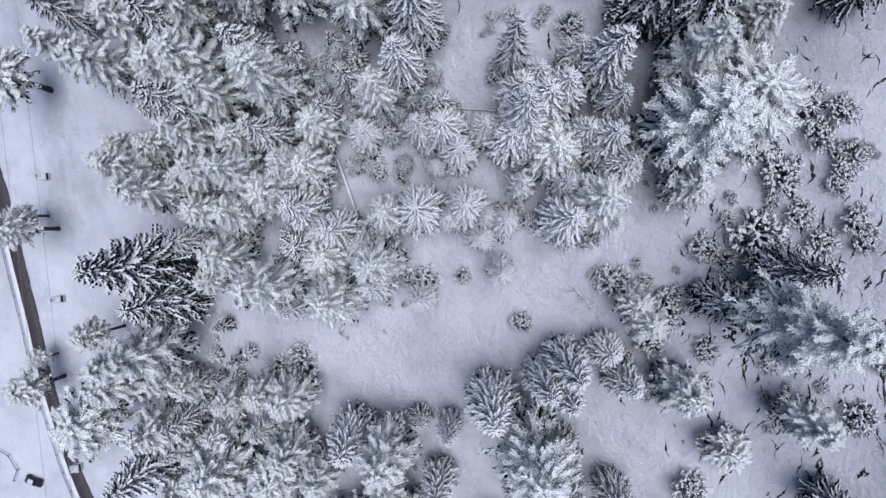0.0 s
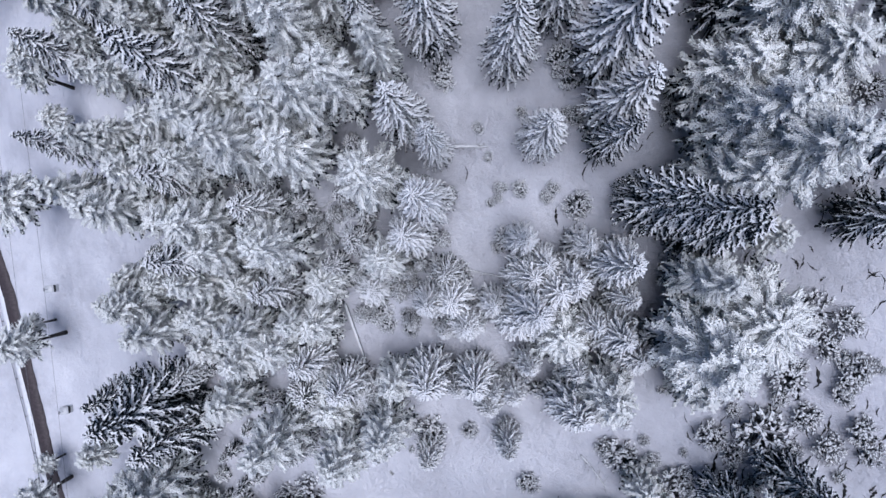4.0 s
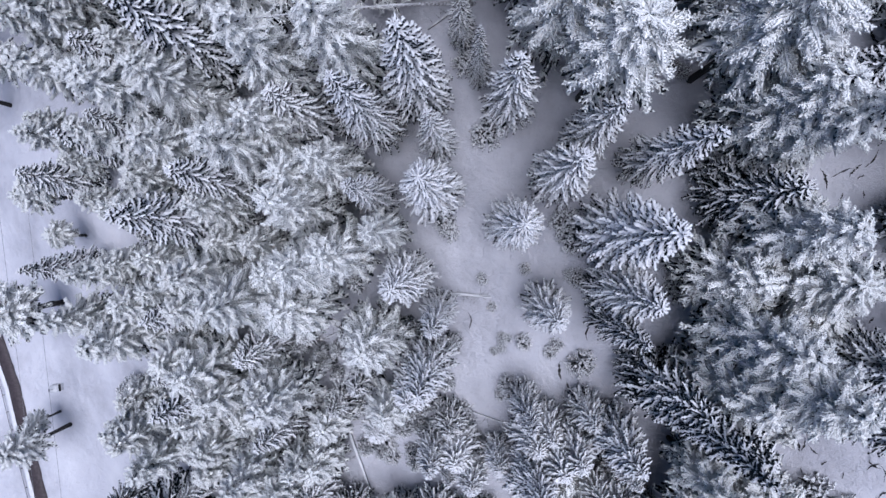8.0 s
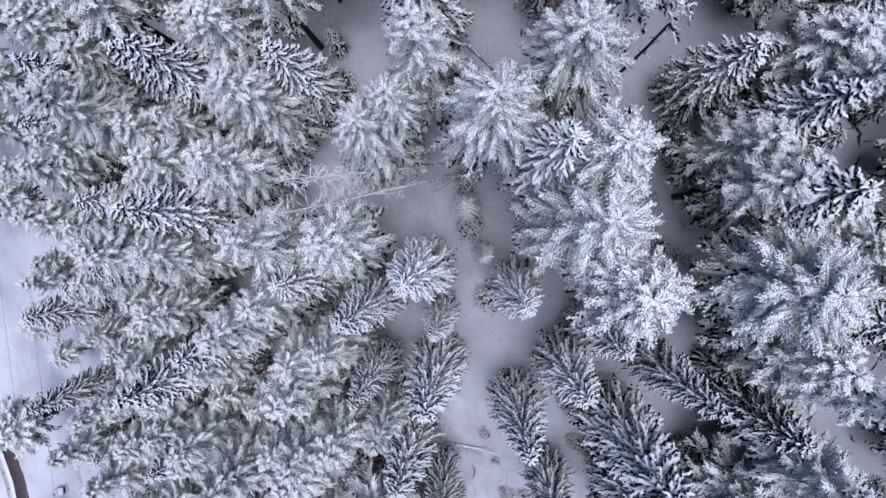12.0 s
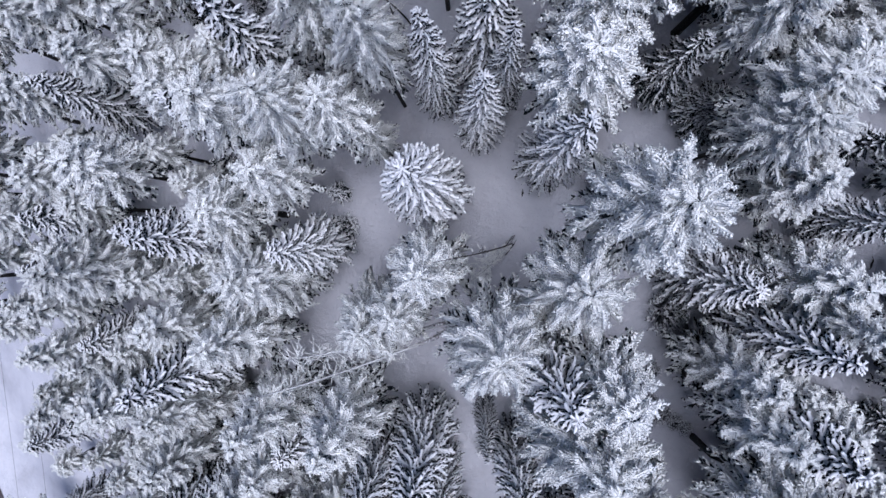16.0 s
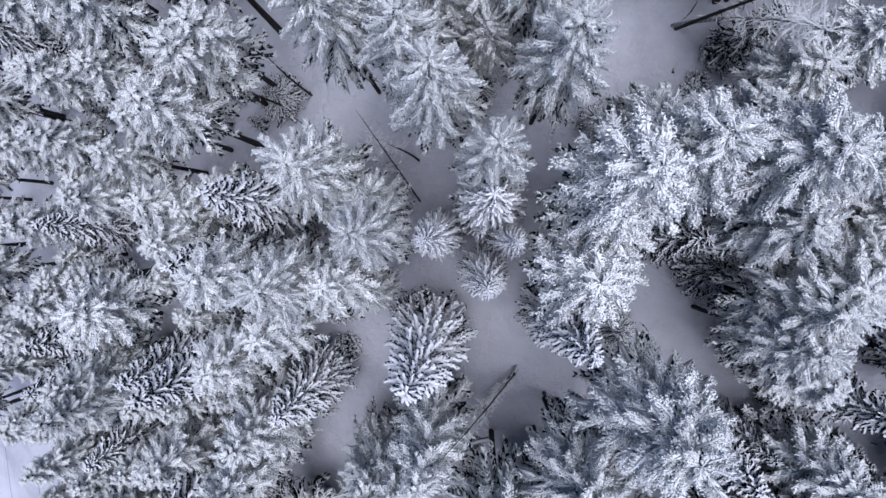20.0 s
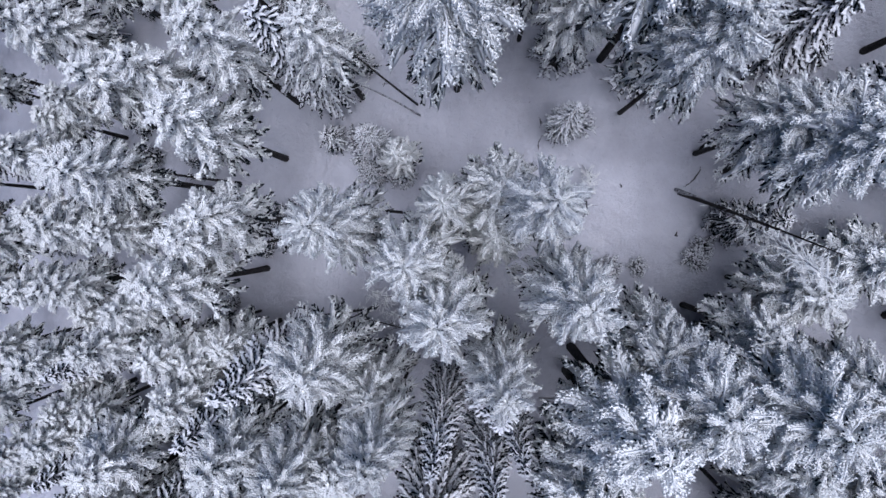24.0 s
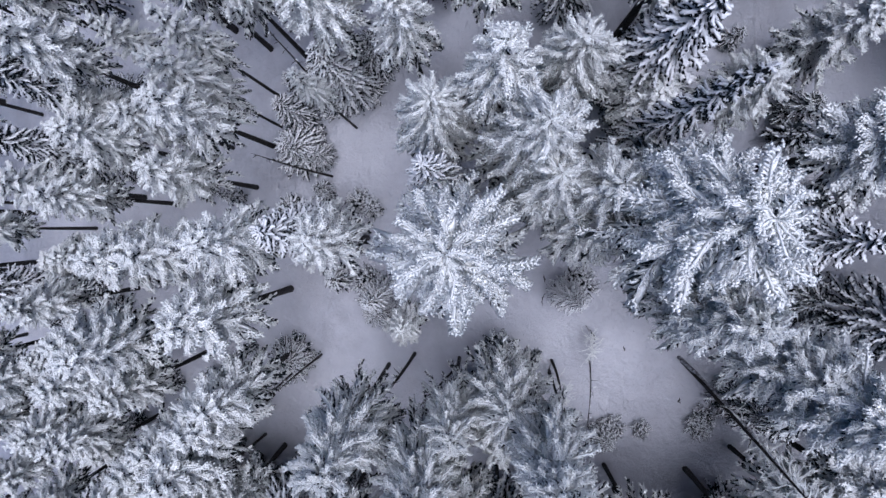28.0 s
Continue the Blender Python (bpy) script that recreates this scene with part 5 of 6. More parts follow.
tree("young", -29.9, 146.9, 7.7, 2.2, 165)
tree("grand_stilted", 5.8, 146.9, 33.7, 4.0, 65)
tree("stilted", 49.1, 147.0, 18.3, 3.2, 313)
tree("grand_stilted", 1.8, 147.7, 34.6, 3.8, 187)
tree("stilted", -50.4, 147.7, 32.7, 3.1, 136)
tree("stilted", -73.4, 147.8, 34.8, 3.1, 4)
tree("laden", -7.7, 148.4, 38.6, 3.6, 179)
tree("young", -61.0, 148.5, 4.0, 1.6, 40)
tree("young", -39.1, 148.6, 8.9, 1.5, 242)
tree("stilted", -57.1, 148.9, 32.4, 3.6, 281)
tree("young", -24.9, 149.4, 7.3, 1.4, 157)
tree("stilted", -36.4, 150.0, 31.6, 3.3, 312)
tree("frosty", 37.2, 150.2, 21.7, 3.4, 225)
tree("stilted", 25.5, 150.2, 24.4, 4.0, 213)
tree("young", -44.3, 150.4, 4.3, 2.1, 331)
tree("dark", 14.3, 150.7, 7.8, 2.3, 293)
tree("grand_stilted", 0.7, 150.8, 37.9, 4.5, 88)
tree("young", 32.2, 151.5, 8.8, 1.7, 97)
tree("young", -63.7, 151.7, 5.5, 1.5, 264)
tree("young", -56.6, 152.0, 7.2, 1.8, 129)
tree("laden", 10.3, 152.0, 42.2, 2.4, 21)
tree("young", 27.1, 153.2, 5.4, 2.3, 318)
tree("grand_stilted", -7.4, 153.6, 33.9, 4.0, 326)
tree("young", -69.5, 153.6, 6.8, 1.9, 68)
tree("young", -73.6, 153.7, 5.6, 2.0, 29)
tree("stilted", -89.3, 153.8, 34.3, 3.5, 142)
tree("dark", 13.0, 153.9, 11.0, 3.0, 79)
tree("stilted", -47.5, 154.3, 33.2, 3.5, 257)
tree("laden", -60.6, 154.4, 33.6, 3.8, 324)
tree("dark", -27.8, 154.7, 9.5, 3.9, 46)
tree("grand_stilted", 17.9, 155.4, 23.1, 3.1, 154)
tree("stilted", -32.5, 155.5, 36.9, 3.5, 336)
tree("stilted", -2.2, 155.5, 39.0, 3.6, 6)
tree("dark", 27.3, 155.6, 7.5, 2.1, 346)
tree("stilted", -97.1, 155.6, 35.0, 3.1, 323)
tree("stilted", 11.8, 156.0, 19.0, 3.5, 132)
tree("stilted", -40.4, 156.0, 30.7, 2.6, 275)
tree("stilted", 43.5, 156.3, 27.5, 4.7, 84)
tree("stilted", 36.2, 157.0, 23.2, 3.6, 69)
tree("stilted", -20.2, 157.6, 30.5, 1.5, 320)
tree("stilted", -82.0, 157.7, 31.4, 3.0, 325)
tree("stilted", -71.9, 157.8, 34.0, 3.5, 32)
tree("grand_stilted", 4.4, 158.1, 28.9, 3.8, 327)
tree("young", -54.1, 158.2, 4.6, 1.4, 176)
tree("young", -48.0, 158.4, 5.5, 2.2, 185)
tree("grand_stilted", -32.1, 158.6, 37.7, 2.8, 106)
tree("young", 22.8, 158.6, 8.8, 2.2, 14)
tree("laden", 11.6, 158.8, 32.3, 4.4, 183)
tree("stilted", -52.1, 159.3, 23.4, 3.3, 330)
tree("young", -61.4, 159.8, 4.2, 2.2, 272)
tree("dark", 10.2, 160.0, 7.5, 2.8, 157)
tree("frosty", 26.0, 160.3, 18.8, 2.9, 178)
tree("dark", -22.9, 161.0, 6.2, 2.6, 182)
tree("laden", -56.9, 161.2, 37.6, 3.5, 69)
tree("stilted", 49.0, 161.5, 24.7, 3.8, 304)
tree("stilted", -93.3, 161.5, 32.2, 3.1, 186)
tree("young", -43.7, 161.7, 9.6, 1.9, 1)
tree("laden", -20.0, 162.0, 23.2, 3.6, 70)
tree("stilted", -31.6, 162.5, 37.2, 2.2, 214)
tree("young", -63.1, 162.5, 6.0, 1.4, 101)
tree("stilted", 32.5, 162.5, 24.7, 3.4, 72)
tree("dark", -18.5, 162.6, 5.5, 2.8, 117)
tree("stilted", -10.7, 162.8, 31.0, 3.1, 122)
tree("young", -47.2, 162.9, 4.0, 1.8, 113)
tree("stilted", -77.9, 163.3, 35.3, 2.9, 22)
tree("young", 22.1, 163.4, 4.5, 1.4, 265)
tree("dark", 15.1, 163.4, 11.0, 3.7, 155)
tree("stilted", -50.6, 163.4, 38.5, 3.8, 109)
tree("laden", 40.4, 163.5, 27.8, 4.7, 351)
tree("young", -28.4, 163.6, 9.3, 2.0, 167)
tree("young", -59.0, 163.9, 7.7, 2.1, 71)
tree("dark", 8.7, 164.0, 6.5, 2.5, 338)
tree("stilted", -65.8, 164.2, 37.0, 3.1, 155)
tree("dark", -57.4, 164.5, 7.5, 3.8, 358)
tree("young", -72.7, 164.6, 8.6, 1.9, 120)
tree("stilted", -18.9, 164.8, 34.4, 3.8, 311)
tree("dark", -24.0, 164.8, 9.2, 2.8, 216)
tree("stilted", 11.8, 165.5, 32.4, 4.4, 91)
tree("stilted", -43.9, 165.6, 30.8, 2.2, 223)
tree("dark", -16.3, 166.0, 11.0, 3.3, 248)
tree("stilted", -87.0, 166.2, 39.1, 4.0, 359)
tree("stilted", -27.2, 167.5, 37.1, 3.1, 21)
tree("stilted", -2.7, 167.7, 28.7, 3.9, 333)
tree("stilted", 22.1, 168.1, 26.6, 3.5, 174)
tree("stilted", 46.0, 168.1, 22.0, 3.7, 23)
tree("laden", 5.3, 169.0, 29.8, 3.5, 272)
tree("laden", -72.9, 169.1, 33.4, 3.1, 75)
tree("stilted", -97.3, 169.6, 41.2, 3.6, 162)
tree("stilted", -33.4, 169.7, 36.6, 3.6, 99)
tree("stilted", -14.4, 170.1, 30.3, 3.3, 36)
tree("stilted", -54.6, 170.6, 40.5, 3.5, 32)
tree("stilted", -80.8, 171.0, 33.7, 2.8, 188)
tree("dark", 33.8, 171.5, 27.3, 4.0, 169)
tree("stilted", 11.6, 172.2, 31.2, 3.7, 261)
tree("stilted", -66.1, 172.8, 37.9, 2.9, 188)
tree("stilted", -39.3, 173.1, 43.5, 4.4, 178)
tree("stilted", -21.7, 173.4, 39.8, 3.8, 87)
tree("laden", -8.1, 173.6, 31.3, 3.3, 10)
tree("dark", 42.6, 173.9, 22.8, 3.7, 243)
tree("stilted", -91.4, 174.1, 36.5, 3.1, 242)
tree("stilted", 26.7, 174.6, 26.9, 4.1, 223)
tree("stilted", 19.0, 174.8, 30.4, 3.8, 76)
tree("stilted", -28.3, 175.4, 40.2, 3.8, 47)
tree("stilted", 51.8, 176.7, 23.0, 3.8, 79)
tree("laden", -58.8, 177.4, 41.8, 3.8, 270)
tree("stilted", -46.2, 177.8, 38.4, 3.1, 218)
tree("laden", 8.4, 178.2, 26.8, 3.8, 230)
tree("stilted", -35.3, 178.3, 41.1, 3.9, 132)
tree("stilted", -13.1, 178.4, 33.6, 3.4, 15)
tree("stilted", 32.0, 178.9, 29.9, 4.7, 50)
tree("stilted", 38.7, 179.4, 21.4, 3.3, 270)
tree("laden", 0.8, 179.4, 30.3, 3.5, 17)
tree("stilted", -52.4, 179.8, 37.0, 2.9, 184)
tree("laden", -6.2, 179.9, 36.4, 4.3, 156)
tree("stilted", 47.1, 181.3, 25.1, 4.2, 175)
tree("stilted", -23.7, 181.8, 34.0, 3.5, 157)
tree("dark", 19.1, 181.8, 26.6, 3.4, 67)


# ---- low growth, fallen and leaning stems ----
earth = mottled("dark_earth_and_water", [(0.35, (0.006, 0.006, 0.007)), (0.6, (0.02, 0.018, 0.017)), (0.75, (0.07, 0.065, 0.06))], 1.5, rough=0.35, bump=0.6, distance=0.08)


def shrub_mesh(seed, n):
    rnd = random.Random(seed)
    twig, snow = Shape(), Shape()
    for i in range(n):
        a, u = rnd.random() * 6.283, rnd.random() ** 0.55
        reach = u * rnd.uniform(0.85, 1.1)
        top = Vector((math.cos(a) * reach, math.sin(a) * reach, 1.0 * math.sqrt(max(0.04, 1 - 0.9 * u * u)) * rnd.uniform(0.8, 1.1)))
        foot = Vector((top.x * 0.25, top.y * 0.25, -0.15))
        twig.spike(foot, top, 0.05, 0.05, 0.5)
        for k in range(3):
            b = a + rnd.uniform(-1.2, 1.2)
            ln = rnd.uniform(0.10, 0.24)
            p = foot.lerp(top, rnd.uniform(0.65, 0.98))
            q = p + Vector((math.cos(b) * ln, math.sin(b) * ln, rnd.uniform(-0.08, 0.06)))
            twig.spike(p - Vector((0, 0, 0.05)), q + (q - p) * 0.3 - Vector((0, 0, 0.05)), 0.035, 0.04, 0.4)
            snow.spike(p, q, rnd.uniform(0.03, 0.065), 0.05, 0.3)
    return twig, snow


SHRUBS = []
for s in (1, 2, 3):
    tw, sn = shrub_mesh(s, 110)
    bush = tagged(new("shrub"), "rounded leafless shrub dusted with snow", "shrub", "shrubs and young growth in the snow")
    part("crown", tw.v, tw.f, needles_frosted, bush, smooth=False)["kind"] = "stuff"
    part("snow", sn.v, sn.f, snow_heavy, bush, smooth=False)["kind"] = "stuff"
    SHRUBS.append(bush)


def shrub(x, y, r):
    k = USED["shrub"] = USED.get("shrub", -1) + 1
    src = SHRUBS[k % 3]
    m = pose(x, y, ground(x, y) - 0.05, 0, 0, 77 * k) @ Matrix.Diagonal((r, r, min(3.2, 0.95 * r), 1))
    if k < 3:
        src.matrix_basis = m
        return src
    return copy_thing(src, m @ Matrix.Diagonal((1 / src.scale.x, 1 / src.scale.y, 1 / src.scale.z, 1)))


def fallen_log(x0, y0, x1, y1, r):
    """A stem on the ground, a back of snow along it and a few broken limbs."""
    root = tagged(new("fallen_log"), "fallen tree stem with snow along its back", "log", "fallen stems in the snow")
    n = 9
    pts = [Vector((x0 + (x1 - x0) * t, y0 + (y1 - y0) * t + 0.15 * math.sin(5 * t), 0)) for t in np.linspace(0, 1, n)]
    for p in pts:
        p.z = ground(p.x, p.y) + r * 0.7
    v, f = tube(pts, [r * (1 - 0.5 * i / n) for i in range(n)], 8)
    part("stem", v, f, bark, root)
    v, f = tube([p + Vector((0, 0, r * 0.55)) for p in pts], [r * 0.85 * (1 - 0.5 * i / n) for i in range(n)], 6)
    part("snow", v, f, fresh_snow, root)
    rnd = random.Random(int(x0 * 10))
    for i in range(1, n - 1):
        for k in range(2):
            a = rnd.random() * 6.283
            q = pts[i] + Vector((math.cos(a) * 1.4, math.sin(a) * 1.4, rnd.uniform(0.1, 0.7)))
            v, f = tube([pts[i], q], [0.05, 0.015], 4)
            part("limb", v, f, rimed_bark, root)


def leaning_stem(x0, y0, x1, y1, up, r):
    """A slender tree that the snow has bent over: its stem and rimed twigs toward the head."""
    root = tagged(new("leaning_tree"), "slender leaning tree with a dark stem and rimed bare twigs", "tree", "stems that lean over the snow")
    rnd = random.Random(int(x0 * 10 + y1))
    z0 = ground(x0, y0)
    n = 12
    pts = []
    for t in np.linspace(0, 1, n):
        e = 1 - (1 - t) ** 1.4
        pts.append(Vector((x0 + (x1 - x0) * t + 0.2 * math.sin(4 * t), y0 + (y1 - y0) * t + 0.2 * math.sin(5 * t + 1), z0 - 0.2 + (up + 0.2) * e)))
    v, f = tube(pts, [r * (1 - 0.85 * i / (n - 1)) for i in range(n)], 7)
    part("stem", v, f, bark if 0.13 < r < 0.25 else rimed_bark, root)
    if r < 0.17 or r > 0.25:
        v, f = tube([p + Vector((0, 0, r * 0.7)) for p in pts[3:]], [r * 0.55 * (1 - 0.85 * i / (n - 1)) for i in range(3, n)], 5)
        part("snow", v, f, fresh_snow, root)
    frost = Shape()
    for i in range(46 if r < 0.25 else 150):
        t = rnd.uniform(0.35, 1.0) * (n - 1)
        k = min(n - 2, int(t))
        p = pts[k].lerp(pts[k + 1], t - k)
        a = rnd.random() * 6.283
        ln = rnd.uniform(0.4, 1.6) * (1.0 if r < 0.25 else 1.5)
        q = p + Vector((math.cos(a) * ln, math.sin(a) * ln, rnd.uniform(-0.3, 0.5)))
        frost.spike(p, q, 0.05, 0.06, 0.3)
        for j in range(2):
            b = a + rnd.uniform(-0.9, 0.9)
            m = p.lerp(q, rnd.uniform(0.4, 0.9))
            frost.spike(m, m + Vector((math.cos(b) * ln * 0.45, math.sin(b) * ln * 0.45, -0.05)), 0.035, 0.04, 0.3)
    part("frost", frost.v, frost.f, snow_frost, root, smooth=False)["kind"] = "stuff"


GAPS = Shape()

def standing_stem(x0, y0, x1, y1, up, r):
    """A tree's trunk, added apart from its crown, a little bent, with stubs of limbs."""
    rnd = random.Random(round(x0 * 53 + y0))
    root = tagged(new("bare_tree_stem"), "dark lower trunk of a tall tree with short limbs, rising from the snow", "tree", "bare stems in the clearings")
    base, top = Vector((x0, y0, ground(x0, y0) - 0.3)), Vector((x1, y1, ground(x0, y0) + up))
    bow = Vector((rnd.uniform(-0.3, 0.3), rnd.uniform(-0.3, 0.3), 0))
    def at(u):
        return base.lerp(top, u) + bow * math.sin(3.1 * u)
    v, f = tube([at(u) for u in (0, 0.2, 0.45, 0.7, 0.9, 1.0)], [r * 1.25, r, r * 0.8, r * 0.55, r * 0.3, r * 0.1])
    part("trunk", v, f, bark, root)
    for i in range(max(5, int(up * 0.8))):
        u, a = rnd.uniform(0.3, 0.97), rnd.uniform(0, 6.28)
        p, ln = at(u), (1.25 - u) * rnd.uniform(0.5, 1.5)
        tip = p + Vector((math.cos(a), math.sin(a), rnd.uniform(-0.3, 0.5))) * ln
        v, f = tube([p, p.lerp(tip, 0.6) + Vector((0, 0, 0.08)), tip], [r * 0.3, r * 0.2, r * 0.08], 5)
        limb = part("limb", v, f, bark, root)
        if i % 3 == 0:
            w, g = tube([p.lerp(tip, 0.3) + Vector((0, 0, r * 0.3)), p.lerp(tip, 0.7) + Vector((0, 0, 0.08 + r * 0.2)), tip + Vector((0, 0, r * 0.15))], [0.02, 0.07, 0.03], 5)
            part("rime", w, g, snow_frost, limb, "streak of white rime")



def gap(x0, y0, x1, y1, w):
    """A ragged dark opening in the snow cover."""
    rnd = random.Random(int(x0 * 100 + y0))
    d = Vector((x1 - x0, y1 - y0, 0))
    side = Vector((-d.y, d.x, 0)).normalized()
    n, k = 15, len(GAPS.v)
    wob, way = 0.0, rnd.choice((-1, 1))
    for i in range(n):
        t = i / (n - 1)
        wob += rnd.uniform(-0.55, 0.55) * w
        c = Vector((x0, y0, 0)) + d * t + side * (wob + way * 0.12 * d.length * math.sin(3.14 * t))
        half = w * (0.06 + math.sin(3.14 * t) * rnd.uniform(0.1, 1.0))
        for s in (1, -1):
            p = c + side * half * s
            GAPS.v.append(Vector((p.x, p.y, ground(p.x, p.y) + 0.05)))
        GAPS.v.append(Vector((c.x, c.y, ground(c.x, c.y) + 0.10)))
    for i in range(n - 1):
        a = k + 3 * i
        GAPS.f += [(a, a + 2, a + 5, a + 3), (a + 2, a + 1, a + 4, a + 5)]


# ---- shrubs and young growth under the snow ----
shrub(21.5, 122.0, 1.3)
shrub(19.1, 71.9, 1.3)
shrub(-18.5, -13.4, 0.95)
shrub(-14.6, -12.4, 1.31)
shrub(-11.6, -12.7, 0.69)
shrub(-23.3, -18.5, 0.68)
shrub(-22.2, -19.2, 0.58)
shrub(-15.2, -17.6, 0.47)
shrub(-51.5, -22.1, 0.88)
shrub(-44.3, -29.8, 0.65)
shrub(7.1, -14.1, 1.90)
shrub(-7.7, -8.7, 2.70)
shrub(-11.1, -8.0, 1.83)
shrub(-1.8, -7.6, 1.53)
shrub(-16.0, 10.8, 2.04)
shrub(-11.7, 10.1, 1.56)
shrub(-31.1, -24.5, 3.55)
shrub(-36.1, -26.2, 2.60)
shrub(2.3, 29.9, 1.02)
shrub(1.1, 27.8, 0.74)
shrub(8.8, 28.4, 1.11)
shrub(2.2, 21.5, 1.24)
shrub(20.0, 17.3, 0.95)
shrub(31.8, 3.7, 1.08)
shrub(22.0, -4.8, 0.96)
shrub(38.4, 14.3, 2.71)
shrub(41.6, 8.9, 1.33)
shrub(44.1, 8.7, 0.82)
shrub(39.6, 10.6, 2.02)
shrub(36.3, 6.3, 2.78)
shrub(34.5, 9.7, 2.45)
shrub(30.1, 8.7, 1.81)
shrub(34.5, -1.2, 3.90)
shrub(38.5, 1.6, 2.06)
shrub(43.4, 0.9, 1.99)
shrub(19.4, -7.5, 2.75)
shrub(17.2, -6.8, 1.59)
shrub(25.4, -11.0, 3.04)
shrub(23.6, -15.0, 2.70)
shrub(28.7, -34.5, 2.66)
shrub(-10.1, -41.1, 0.71)
shrub(44.4, -22.0, 2.34)
shrub(40.7, -1.8, 2.03)
shrub(44.4, -1.7, 1.65)
shrub(29.4, -2.6, 2.20)
shrub(37.2, -3.2, 1.74)
shrub(-6.0, 46.8, 1.85)
shrub(10.2, 46.5, 2.30)
shrub(14.3, 37.4, 1.90)
shrub(-0.7, 38.5, 1.02)
shrub(0.8, 34.5, 0.90)
shrub(2.2, 28.4, 0.82)
shrub(3.0, 30.0, 0.81)
shrub(5.3, 29.6, 1.41)
shrub(9.5, 29.6, 1.18)
shrub(12.8, 27.3, 2.14)
shrub(11.1, 39.5, 1.16)
shrub(5.2, 40.2, 0.99)
shrub(23.6, 38.3, 1.99)
shrub(-18.1, 11.8, 1.14)
shrub(-15.2, 8.7, 1.82)
shrub(-11.3, 8.1, 1.56)
shrub(-3.1, 17.8, 1.70)
shrub(41.3, 13.3, 1.99)
shrub(41.7, 39.3, 1.93)
shrub(-5.5, 45.3, 1.64)
shrub(20.7, 66.1, 1.41)
shrub(11.4, 44.7, 2.29)
shrub(-2.2, 69.3, 1.55)
shrub(-3.5, 73.9, 1.74)
shrub(18.1, 72.5, 1.06)
shrub(22.2, 65.2, 1.22)
shrub(-33.2, 63.7, 3.53)
shrub(12.2, 39.1, 1.53)
shrub(-3.3, 68.4, 1.95)
shrub(-0.1, 58.8, 2.36)
shrub(19.4, 71.6, 0.88)
shrub(19.2, 67.6, 1.41)
shrub(23.3, 64.5, 1.04)
shrub(20.6, 79.1, 2.75)
shrub(15.1, 94.0, 1.37)
shrub(21.3, 121.5, 1.73)
shrub(24.0, 125.1, 2.46)
shrub(-21.3, 89.2, 2.40)
shrub(-8.4, 94.4, 2.64)
shrub(8.5, 137.3, 2.24)
shrub(-14.9, 134.2, 2.45)
shrub(-19.0, 136.7, 2.46)
shrub(15.5, 143.0, 4.30)
shrub(6.1, 145.5, 3.48)
shrub(15.6, 120.3, 1.30)
shrub(-13.4, 132.5, 2.45)
shrub(21.7, 122.5, 1.72)
shrub(-1.9, 126.4, 2.05)
shrub(-19.6, 147.6, 2.04)
shrub(12.6, 120.0, 1.64)
shrub(-18.1, 134.3, 2.47)
# ---- fallen stems ----
fallen_log(-0.8, 77.5, -8.4, 73.8, 0.28)
fallen_log(-13.2, 19.4, 4.5, 16.9, 0.22)
fallen_log(-5.7, 35.8, 0.6, 36.0, 0.20)
fallen_log(-32.1, 24.2, -22.8, 29.7, 0.20)
fallen_log(-26.8, 2.3, -24.4, 14.2, 0.12)
fallen_log(-22.9, 11.4, -18.9, -0.1, 0.35)
fallen_log(14.1, -8.6, 17.5, -12.5, 0.15)
fallen_log(-31.4, -38.0, -27.3, -41.7, 0.25)
fallen_log(-7.3, 35.9, -0.1, 36.3, 0.18)
fallen_log(-36.4, 11.8, -26.8, 21.6, 0.20)
# ---- leaning and bent stems: foot, head and height of the head over the foot ----
leaning_stem(-2.2, 77.2, -23.9, 74.1, 15.00, 0.30)
leaning_stem(-1.8, 76.1, -29.1, 69.3, 15.10, 0.32)
leaning_stem(-31.7, 14.1, -17.6, 26.6, 19.20, 0.15)
leaning_stem(-14.3, 59.5, -22.1, 51.6, 12.10, 0.10)
leaning_stem(2.5, 88.0, -2.1, 85.1, 7.80, 0.10)
leaning_stem(2.7, 88.0, -3.0, 82.9, 9.70, 0.12)
leaning_stem(9.2, 132.2, 9.5, 129.4, 3.30, 0.06)
leaning_stem(-10.6, 139.4, -25.3, 143.4, 21.80, 0.13)
leaning_stem(-19.5, 144.0, -25.2, 144.0, 18.70, 0.20)
leaning_stem(5.4, 127.5, 5.8, 124.0, 8.20, 0.20)
leaning_stem(-11.2, 110.4, -16.1, 117.0, 9.80, 0.13)
leaning_stem(-17.2, 113.8, -20.4, 113.6, 12.70, 0.15)
leaning_stem(-10.4, 115.3, -15.1, 117.4, 12.60, 0.16)
leaning_stem(19.3, 129.0, 23.2, 120.8, 24.0, 0.26)
leaning_stem(2.6, 87.9, -2.0, 83.7, 5.0, 0.14)
leaning_stem(-21.4, 144.2, -22.9, 143.0, 11.10, 0.10)
standing_stem(24.2, 131.0, 24.2, 131.4, 14.9, 0.24)
standing_stem(21.6, 133.6, 21.5, 134.2, 8.5, 0.20)
standing_stem(24.6, 139.3, 23.8, 141.1, 5.5, 0.22)
standing_stem(20.1, 111.0, 21.3, 113.0, 26.9, 0.24)
standing_stem(34.3, 108.2, 34.3, 108.2, 9.5, 0.24)
standing_stem(19.6, 128.8, 20.5, 123.0, 29.9, 0.20)
standing_stem(6.2, 84.8, 6.4, 84.8, 29.9, 0.24)
standing_stem(5.0, 80.0, 4.4, 79.8, 15.1, 0.22)
standing_stem(14.7, 87.0, 16.3, 88.5, 24.6, 0.20)
standing_stem(2.5, 87.1, -6.1, 86.3, 29.9, 0.09)
